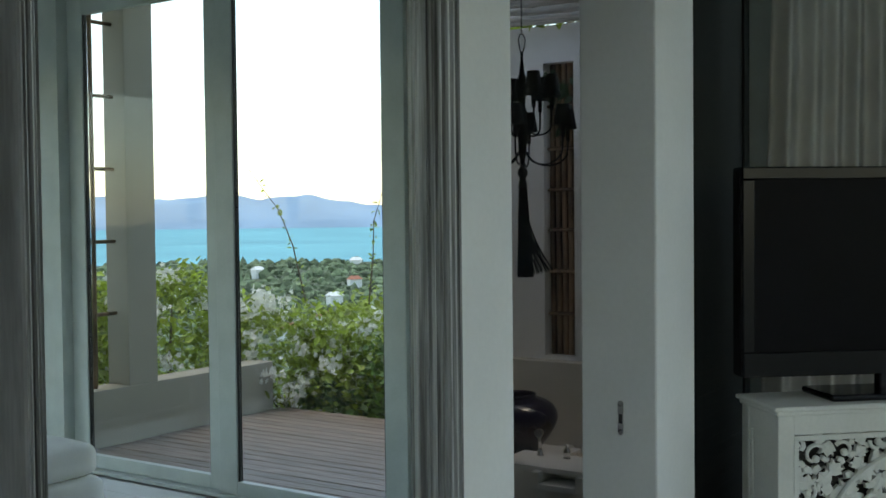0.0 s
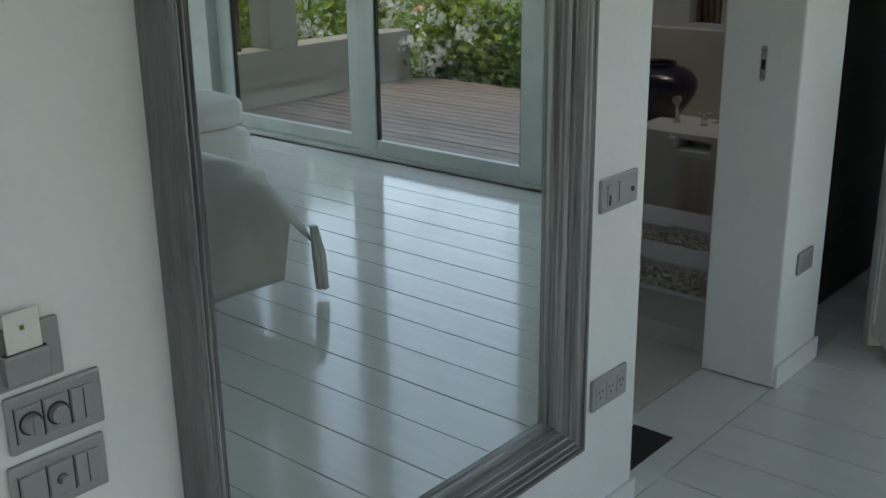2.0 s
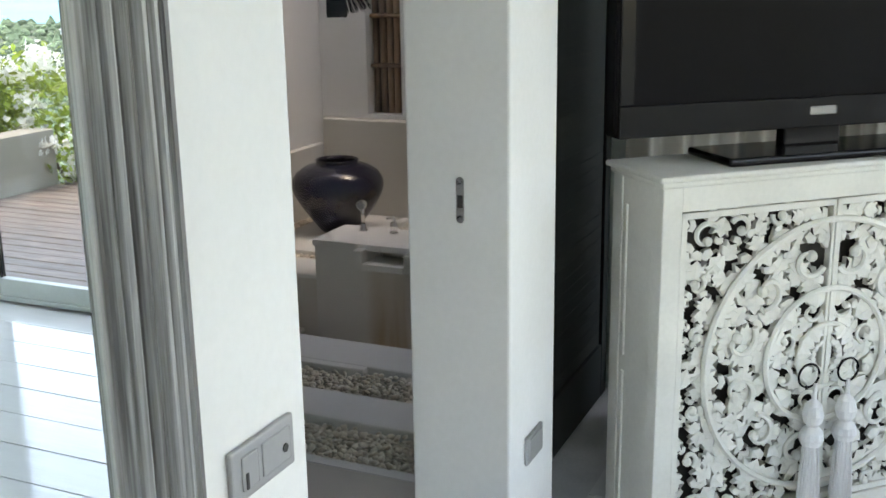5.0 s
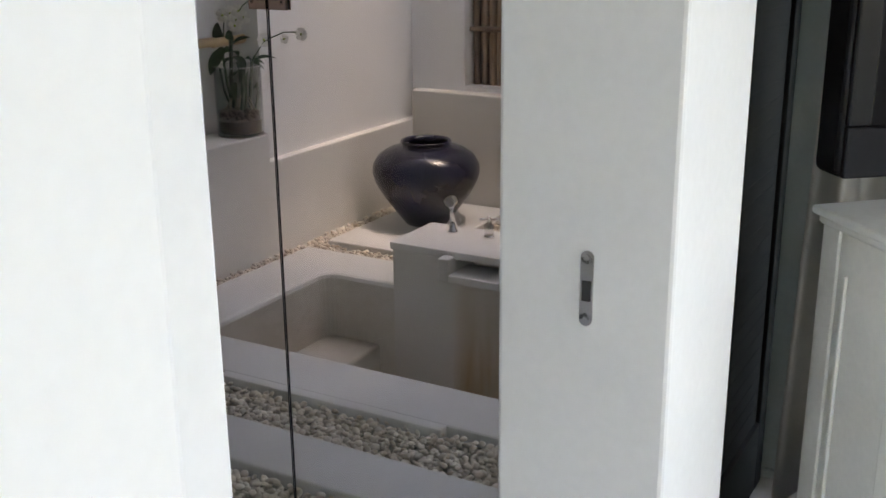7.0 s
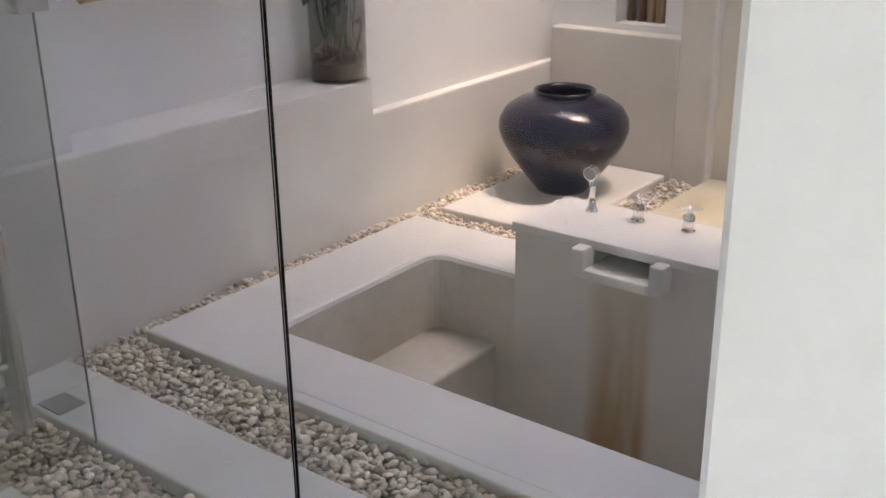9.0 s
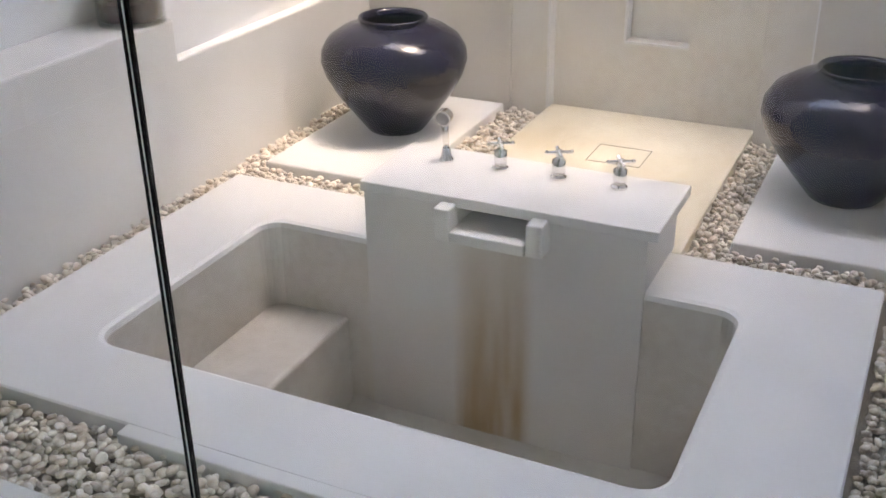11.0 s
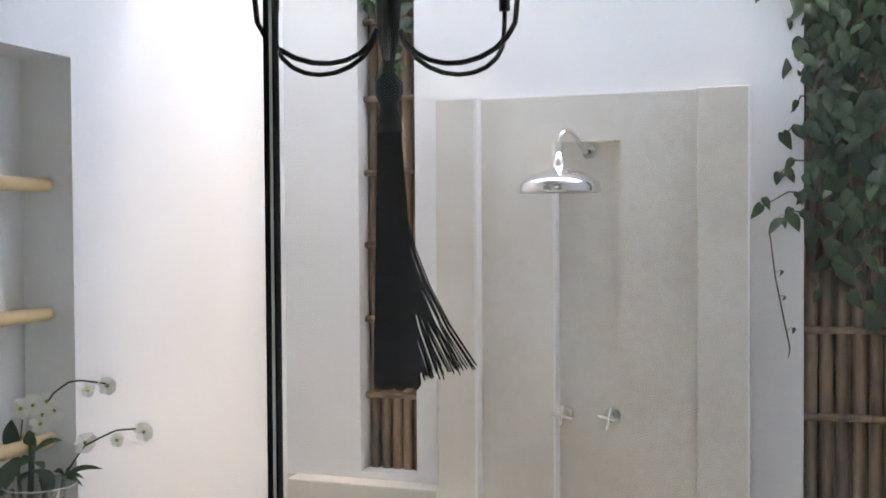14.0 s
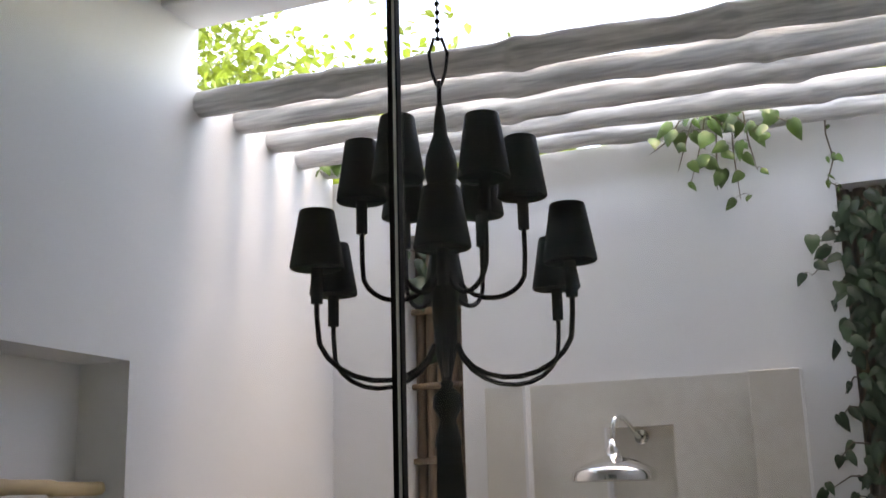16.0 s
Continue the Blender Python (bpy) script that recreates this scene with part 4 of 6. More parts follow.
_a, _c, _d = _n.new("ShaderNodeMapRange"), _n.new("ShaderNodeMapRange"), _n.new("ShaderNodeMapRange")
for _q, _v in ((_a, (1.265, 1.30)), (_c, (1.50, 1.455)), (_d, (0.16, -0.45))):
    _q.inputs["From Min"].default_value, _q.inputs["From Max"].default_value = _v
_l.new(_s.outputs["Y"], _a.inputs[0]), _l.new(_s.outputs["Y"], _c.inputs[0]), _l.new(_s.outputs["Z"], _d.inputs[0])
_d.inputs["To Min"].default_value, _d.inputs["To Max"].default_value = 0.35, 1.8


def _times(p, q):
    k = _n.new("ShaderNodeMath")
    k.operation = "MULTIPLY"
    _l.new(p, k.inputs[0]), _l.new(q, k.inputs[1])
    return k.outputs[0]


_f = _times(_times(_times(_a.outputs[0], _c.outputs[0]), _d.outputs[0]), _t.outputs[0])
_x = _n.new("ShaderNodeMix")
_x.data_type = "RGBA"
_bs = _n["Principled BSDF"]
_l.new(_bs.inputs["Base Color"].links[0].from_socket, _x.inputs[6])
_x.inputs[7].default_value = (0.45, 0.31, 0.16, 1)
_l.new(_f, _x.inputs[0])
_l.new(_x.outputs[2], _bs.inputs["Base Color"])

# spout block at the head of the bath
sp = thing("bath_spout_block", "raised cement block with a thick slab top and a water spout", "bath surround")
bm = bmesh.new()
for lo, hi in (((2.133, 0.982, -0.53), (2.43, 1.275, 0.178)), ((2.133, 1.48, -0.53), (2.43, 1.758, 0.178)), ((2.133, 1.275, -0.53), (2.43, 1.48, 0.10)), ((2.28, 1.275, 0.10), (2.43, 1.48, 0.178))):
    box(bm, lo, hi)
part("block", bm, STAINED, sp)
part("slab_top", boxm((2.122, 0.953, 0.178), (2.44, 1.765, 0.208), 0.004), SLAB, sp, "thick white slab top")
for y0 in (1.230, 1.482):
    part("spout_bracket", boxm((2.075, y0, 0.10), (2.14, y0 + 0.045, 0.190), 0.006), SLAB, sp)
part("spout_tray", boxm((2.072, 1.275, 0.10), (2.23, 1.482, 0.132), 0.005), SLAB, sp)


def tap(x, y, z):
    t = thing("bath_tap", "chrome cross-head tap on the white slab", "tap", Matrix.Translation((x, y, z)), group="bath taps")
    part("base", lathe(bmesh.new(), [(0.022, 0.0), (0.022, 0.006), (0.019, 0.009), (0.0165, 0.012)], 24), CHROME, t, smooth=False)
    part("body", lathe(bmesh.new(), [(0.0180, 0.012), (0.0180, 0.052), (0.010, 0.056), (0.008, 0.066), (0.010, 0.072), (0.009, 0.080), (0.0, 0.082)], 24), CHROME, t, smooth=True)
    bm = bmesh.new()
    for a in (0.5, 0.5 + math.pi / 2):
        tube(bm, [(-0.033 * math.cos(a), -0.033 * math.sin(a), 0.073), (0.033 * math.cos(a), 0.033 * math.sin(a), 0.073)], 0.005, 8)
        for s in (-1, 1):
            bmesh.ops.create_uvsphere(bm, u_segments=8, v_segments=6, radius=0.006, matrix=Matrix.Translation((s * 0.033 * math.cos(a), s * 0.033 * math.sin(a), 0.073)))
    part("cross_handle", bm, CHROME, t, smooth=True)


for y in (1.453, 1.287, 1.120):
    tap(2.348, y, 0.208)
hs = thing("hand_shower", "chrome hand shower standing in its holder", "hand shower", Matrix.Translation((2.348, 1.615, 0.208)))
part("holder", lathe(bmesh.new(), [(0.022, 0.0), (0.021, 0.006), (0.014, 0.014), (0.011, 0.036), (0.0, 0.037)], 20), CHROME, hs, smooth=True)
part("grip", tube(bmesh.new(), [(0, 0, 0.034), (0, 0.002, 0.08), (0.0, 0.004, 0.115)], [0.009, 0.0085, 0.011], 10), CHROME, hs, smooth=True)
part("spray_head", cyl(bmesh.new(), (0.012, 0.004, 0.128), (-0.014, 0.004, 0.124), 0.021, 0.024, 20), CHROME, hs)
part("spray_face", cyl(bmesh.new(), (-0.0142, 0.004, 0.124), (-0.0165, 0.004, 0.1236), 0.019, seg=20), PLATE, hs)


# ---- pebbles ----
def pebbles(name, areas, seed, size=0.0125, label="cream rounded river pebbles in a shallow bed", sub=1, lift=0.0):
    ico = bmesh.new()
    bmesh.ops.create_icosphere(ico, subdivisions=sub, radius=1.0)
    bv = np.array([v.co[:] for v in ico.verts])
    bf = [[v.index for v in f.verts] for f in ico.faces]
    ico.free()
    r = np.random.RandomState(seed)
    V, Fc, n = [], [], 0
    for x0, x1, y0, y1, lay in areas:
        for z, dens in ((-0.004, 1.0), (0.009, 0.62))[:lay]:
            step = size * 1.75
            xs = np.arange(x0 + size * 0.8, x1 - size * 0.4, step)
            for i, px in enumerate(xs):
                for py in np.arange(y0 + size * 0.8, y1 - size * 0.4, step):
                    if r.rand() > dens:
                        continue
                    s = size * r.uniform(0.72, 1.25) * np.array([1.0, r.uniform(0.62, 0.9), r.uniform(0.45, 0.65)])
                    az, tx, ty = r.uniform(0, 6.283), r.normal(0, 0.3), r.normal(0, 0.3)
                    R = np.array(Euler((tx, ty, az)).to_matrix())
                    p = (bv * (1 + (0.10 * r.randn(len(bv), 1) if sub == 1 else 0.13 * np.sin(bv @ r.normal(0, 1.6, (3, 1)) + r.uniform(0, 6)))) * s) @ R.T + [px + r.uniform(-0.5, 0.5) * size, py + r.uniform(-0.5, 0.5) * size, z + lift + r.uniform(-0.002, 0.004)]
                    V.append(p)
                    Fc.append(np.array(bf) + n)
                    n += len(bv)
    ob = raw(name, np.concatenate(V).tolist(), np.concatenate(Fc).tolist(), PEB, None, "", True)
    return tagged(ob, label, "pebbles", "pebble beds", "stuff")


pebbles("pebble_bed", [(0.955, 1.185, 0.30, YL, 2)], 1, sub=2)
pebbles("pebble_bed", [(0.545, 0.745, 0.30, YL, 2)], 2, sub=2)
pebbles("pebble_bed", [(1.185, 2.40, 2.362, YL + 0.008, 2), (2.40, 3.38, 2.348, YL + 0.008, 2)], 3, 0.0125, "narrow line of cream pebbles along the wall", 2, 0.010)
pebbles("pebble_bed", [(2.395, 2.512, 1.79, 2.35, 2), (2.512, 3.37, 1.705, 1.856, 2), (3.35, 3.385, 1.86, 2.36, 2)], 4, sub=2)
pebbles("pebble_bed", [(2.395, 2.512, 0.30, 0.958, 2), (2.512, 3.37, 0.851, 0.957, 2), (1.185, 2.395, 0.305, 0.447, 2)], 5)


# ---- jars ----
def jar(x, y, s, yaw, h):
    j = thing("ceramic_jar", "large squat navy glazed jar standing on a white slab", "jar", pose(x, y, 0.03, 0, 0, yaw), group="glazed jars")
    prof = [(0.0, 0.0), (0.098, 0.0), (0.108, 0.012), (0.15, 0.07), (0.20, 0.14), (0.238, 0.21), (0.252, 0.26), (0.248, 0.30), (0.225, 0.34), (0.18, 0.372), (0.135, 0.388), (0.115, 0.393),
            (0.112, 0.402), (0.120, 0.410), (0.116, 0.416), (0.104, 0.412), (0.098, 0.395), (0.12, 0.375), (0.20, 0.33), (0.225, 0.26), (0.13, 0.06), (0.0, 0.03)]
    part("body", lathe(bmesh.new(), [(r * s, z * h) for r, z in prof], 48), JAR, j, smooth=True)


jar(2.975, 2.105, 0.99, 0, 0.945)
jar(2.965, 0.615, 1.04, 140, 0.935)


# ---- bamboo screens and towel rungs ----
def screen(y0, y1, ties, name, label):
    s = thing(name, label, "bamboo screen")
    n = max(3, round((y1 - y0) / 0.046))
    for k in range(n):
        y = y0 + (y1 - y0) * (k + 0.5) / n
        r = (y1 - y0) / n * rng.uniform(0.41, 0.46)
        bm = bmesh.new()
        z, pts, rad = WZ0 - 0.02, [], []
        while z < WZ1 + 0.02:
            dz = rng.uniform(0.22, 0.32)
            for f, q in ((0.0, 1.12), (0.04, 1.0), (0.5, 0.97), (0.96, 1.0)):
                pts.append((3.55 + rng.uniform(-0.002, 0.002), y + 0.003 * math.sin(z * 3 + k), z + dz * f))
                rad.append(r * q)
            z += dz
        part("cane", tube(bm, pts, rad, 9), BAMB, s, smooth=True)
    for k in range(n + 1):
        y = y0 + (y1 - y0) * k / n
        part("rear_cane", cyl(bmesh.new(), (3.592, y, WZ0 - 0.02), (3.592, y, WZ1 + 0.02), (y1 - y0) / n * 0.485, seg=9), BAMB, s)
    for z in ties:
        bm = bmesh.new()
        tube(bm, [(3.522, y0 - 0.01, z), (3.520, (y0 + y1) / 2, z + 0.004), (3.522, y1 + 0.01, z)], 0.012, 8)
        part("crossbar", bm, BAMB, s, smooth=True)
    return s


TIES = [0.872, 1.152, 1.425, 1.69, 1.96, 2.24]
screen(WL0, WL1, TIES, "bamboo_screen", "brown bamboo cane screen in the narrow opening")
screen(WR0, WR1, TIES[:2] + TIES[4:], "bamboo_screen", "brown bamboo cane screen overgrown with green vine")
for z in (0.93, 1.270, 1.615):
    rg = thing("bamboo_rail", "blond bamboo towel rail across the wall niche", "towel rail", group="bamboo rails")
    pts, rad = [], []
    for k in range(6):
        x0 = 1.235 + 0.17 * k
        for f, q in ((0, 1.14), (0.06, 1.0), (0.94, 1.0)):
            pts.append((x0 + 0.17 * f, 2.545, z + 0.003 * math.sin(k * 2.1)))
            rad.append(0.019 * q)
    pts.append((2.264, 2.545, z))
    rad.append(0.019)
    part("cane", tube(bmesh.new(), pts, rad, 12), BAMBL, rg, smooth=True)
    for x0 in (1.30, 2.22):
        part("peg", cyl(bmesh.new(), (x0, 2.55, z), (x0, YB + 0.001, z), 0.012), BAMBL, rg)

# ---- pergola ----
for i, (x0, z0, z1) in enumerate(((2.56, 2.79, 2.74), (2.78, 2.80, 2.75), (3.00, 2.80, 2.76), (3.20, 2.80, 2.75), (3.40, 2.81, 2.76))):
    lg = thing("pergola_log", "whitewashed rough log laid across the open roof", "beam", group="pergola logs")
    pts, rad, n = [], [], 110
    for k in range(n + 1):
        f = k / n
        y = 2.50 - 2.35 * f
        pts.append((x0 + 0.008 * math.sin(f * 7 + i * 2) + 0.003 * math.sin(f * 31 + i), y, z0 + (z1 - z0) * f + 0.004 * math.sin(f * 6 + i * 1.7) + 0.0015 * math.sin(f * 37 + i)))
        rad.append(0.041 + 0.0018 * math.sin(f * 17 + i) + 0.009 * sum(math.exp(-((k - c) / 1.6) ** 2) for c in (24 + 5 * i, 51 - 4 * i, 78 + 3 * i)))
    bm = tube(bmesh.new(), pts, rad, 18)
    for v in bm.verts:
        v.co += noise.noise_vector(v.co * 9) * 0.004 + noise.noise_vector(Vector((v.co.x * 60, v.co.y * 14, v.co.z * 60))) * 0.0035
    part("log", bm, LOG, lg, smooth=True)

# ---- shower head and valves ----
shd = thing("wall_shower", "chrome bell shower head on a curved wall arm", "shower")
part("wall_flange", cyl(bmesh.new(), (3.499, 1.325, 1.742), (3.488, 1.325, 1.742), 0.024, seg=24), CHROME, shd)
part("arm", tube(bmesh.new(), [(3.49, 1.325, 1.742), (3.44, 1.327, 1.742), (3.39, 1.333, 1.76), (3.35, 1.342, 1.785), (3.31, 1.352, 1.80), (3.28, 1.360, 1.80), (3.258, 1.366, 1.785), (3.25, 1.369, 1.75), (3.248, 1.37, 1.70)], 0.0085, 12), CHROME, shd, smooth=True)
part("bell", lathe(bmesh.new(), [(0.013, 0.125), (0.015, 0.102), (0.022, 0.094), (0.020, 0.080), (0.036, 0.070), (0.080, 0.056), (0.116, 0.040), (0.130, 0.026), (0.134, 0.0), (0.130, -0.005), (0.119, 0.0)], 48, (3.247, 1.372, 1.603)), CHROME, shd, smooth=True)
part("rose", cyl(bmesh.new(), (3.247, 1.372, 1.602), (3.247, 1.372, 1.606), 0.12, seg=36), PLATE, shd)
for y in (1.405, 1.245):
    v = thing("shower_valve", "chrome cross-head shower valve on the niche wall", "shower valve", Matrix.Translation((3.50, y + 0.004, 0.848)), group="shower valves")
    part("flange", lathe(bmesh.new(), [(0.028, 0.0), (0.027, 0.006), (0.016, 0.012), (0.011, 0.03), (0.0095, 0.064), (0.0, 0.066)], 24, axis=Matrix.Rotation(-math.pi / 2, 4, "Y")), CHROME, v, smooth=True)
    bm = bmesh.new()
    for a in (0.2, 0.2 + math.pi / 2):
        tube(bm, [(-0.066, -0.037 * math.cos(a), -0.037 * math.sin(a)), (-0.066, 0.037 * math.cos(a), 0.037 * math.sin(a))], 0.0055, 8)
    bmesh.ops.create_uvsphere(bm, u_segments=10, v_segments=8, radius=0.010, matrix=Matrix.Translation((-0.066, 0, 0)))
    part("cross_handle", bm, CHROME, v, smooth=True)

# ---- glass partition ----
GX, GY = 0.230, 0.765
gp = thing("glass_screen", "frameless clear glass screen fixed beside the glass door", "glass screen")
o = part("pane", boxm((GX - 0.0015, 0.25, 0.01), (GX + 0.0015, GY - 0.0029, 2.25)), GPANE, gp)
o.visible_shadow = False
gd = thing("glass_door", "frameless clear glass door with long steel pull bars", "glass door")
o = part("pane", boxm((GX - 0.0015, GY + 0.0020, 0.02), (GX + 0.0015, 1.52, 2.25)), GPANE, gd)
o.visible_shadow = False
part("seal", boxm((GX - 0.0022, GY + 0.0002, 0.02), (GX + 0.0022, GY + 0.0018, 2.25)), GEDGE, gd, "black rubber seal strip")
part("glass_edge", boxm((GX - 0.0016, GY - 0.0010, 0.01), (GX + 0.0016, GY + 0.0001, 2.25)), GEDGEL, gp, "pale polished glass edge")
part("seal", boxm((GX - 0.0018, GY - 0.0017, 0.01), (GX + 0.0018, GY - 0.0011, 2.25)), GEDGE, gp, "black rubber seal strip")



# Brown reflections of the surroundings are put into this metal's tint.
REFLCHROME = mat("chrome_tinted_by_reflection", (0.46, 0.31, 0.245), 0.08, 1.0, var=0.08, scale=26, bump=0.22, fine=60)
# Darker colour stands for the shade inside screw sockets and pivot bed.
RECESSD = mat("shaded_hinge_recess", (0.10, 0.085, 0.075), 0.35, 0.6, bump=0.02)


def slab_of(bm, pts, x0, x1, bev):
    """A plate in the yz plane from its outline, with rounded front edges."""
    a = [bm.verts.new((x0, y, z)) for y, z in pts]
    b = [bm.verts.new((x1, y, z)) for y, z in pts]
    n = len(pts)
    bm.faces.new(a)
    bm.faces.new(b)
    for k in range(n):
        bm.faces.new((a[k], a[(k + 1) % n], b[(k + 1) % n], b[k]))
    bmesh.ops.recalc_face_normals(bm, faces=bm.faces[:])
    es = [e for e in bm.edges if abs(e.verts[0].co.x - e.verts[1].co.x) < 1e-6 and abs(e.verts[0].co.x - (x0 if abs(x0) > abs(x1) else x1)) < 1e-6]
    bmesh.ops.bevel(bm, geom=es, offset=bev, segments=4, profile=0.5, affect="EDGES")
    return bm


def hinge(z):
    h = thing("hinge", "polished steel glass hinge with brown reflections in its colour and four screws", "", Matrix.Translation((GX + 0.005, GY - 0.0045, z)))
    h.parent = gd
    for s, notch, hz in ((1, 0.0205, 0.0168), (-1, 0.0185, 0.0162)):
        out = [(0.0025, -0.033), (0.0380, -0.033), (0.0380, 0.033), (0.0025, 0.033), (0.0025, hz), (notch, hz), (notch, -hz), (0.0025, -hz)]
        out = [(y * s, zz) for y, zz in out]
        for x0, x1 in ((-0.0140, -0.0072), (-0.0032, 0.0010)):
            part("clamp_plate", slab_of(bmesh.new(), out, x0, x1, 0.0032), REFLCHROME, h)
        part("gasket", boxm((-0.0071, 0.004 if s > 0 else -0.0373, -0.0322), (-0.0033, 0.0373 if s > 0 else -0.004, 0.0322)), PLATED, h)
        for zz in (-0.0200, 0.0200):
            ax = Matrix.Translation((-0.0140, 0.0310 * s, zz)) @ Matrix.Rotation(-math.pi / 2, 4, "Y")
            part("screw", lathe(bmesh.new(), [(0.0044, 0.0), (0.0041, 0.0009), (0.0034, 0.0013), (0.0026, 0.0011), (0.0021, 0.0003)], 20, axis=ax), REFLCHROME, h, smooth=True)
            part("screw_socket", lathe(bmesh.new(), [(0.0021, 0.0004), (0.0, 0.0004)], 14, axis=ax), RECESSD, h)
    for y0, y1 in ((-0.0176, -0.0012), (-0.0008, 0.0128)):
        part("knuckle", boxm((-0.0142, y0, -0.0153), (0.0012, y1, 0.0153), 0.0012, 2), REFLCHROME, h)
    part("pivot_bed", boxm((-0.0085, -0.0183, -0.0160), (0.0008, 0.0203, 0.0160)), RECESSD, h)
    part("pivot_pin", cyl(bmesh.new(), (-0.0095, 0.0165, -0.0158), (-0.0095, 0.0165, 0.0158), 0.0022, seg=12), REFLCHROME, h)


hinge(1.277)
hinge(0.215)
hinge(2.05)


def pull(x, y):
    p = part("pull_bar", tube(bmesh.new(), [(x, y, 0.487), (x, y, 0.49), (x, y, 1.69), (x, y, 1.693)], [0.013, 0.0155, 0.0155, 0.013], 16), STEEL, gd, "round brushed steel pull bar", smooth=True)


pull(GX - 0.05, 1.402)
pull(GX + 0.05, 1.402)
for z in (0.595, 1.585):
    part("standoff", cyl(bmesh.new(), (GX - 0.05, 1.402, z), (GX + 0.05, 1.402, z), 0.009), STEEL, gd)
    part("collar", cyl(bmesh.new(), (GX - 0.012, 1.402, z), (GX + 0.012, 1.402, z), 0.014, seg=18), STEEL, gd)
g2 = thing("glass_divider", "clear glass divider panel behind the glass door", "glass screen")
o = part("pane", boxm((-0.4, 1.955, 0.035), (0.735, 1.965, 1.95)), GPANE, g2)
o.visible_shadow = False
part("edge", boxm((0.7351, 1.956, 0.035), (0.7365, 1.964, 1.95)), GEDGEL, g2)
part("wall_clamp", boxm((0.69, 1.94, 1.00), (0.76, 1.98, 1.04), 0.003), STEEL, g2)
hk = thing("hook_chain", "thin steel hook on a rod hanging behind the glass door", "hook", Matrix.Translation((0.29, 1.50, -0.028)))
part("bracket", boxm((-0.02, -0.004, 1.00), (0.006, 0.026, 1.03), 0.004), STEEL, hk)
part("rod", tube(bmesh.new(), [(0, 0.0, 1.25), (0, 0.001, 1.1), (0, -0.004, 0.955)], 0.0028, 8), CHROME, hk)
part("hook", tube(bmesh.new(), arc((0, -0.018, 0.945), 0.018, 30, 300, 16, "yz"), 0.0028, 8), STEEL, hk)
part("hook", tube(bmesh.new(), arc((0, 0.0, 1.265), 0.014, -90, 150, 14, "yz"), 0.0028, 8), STEEL, hk)


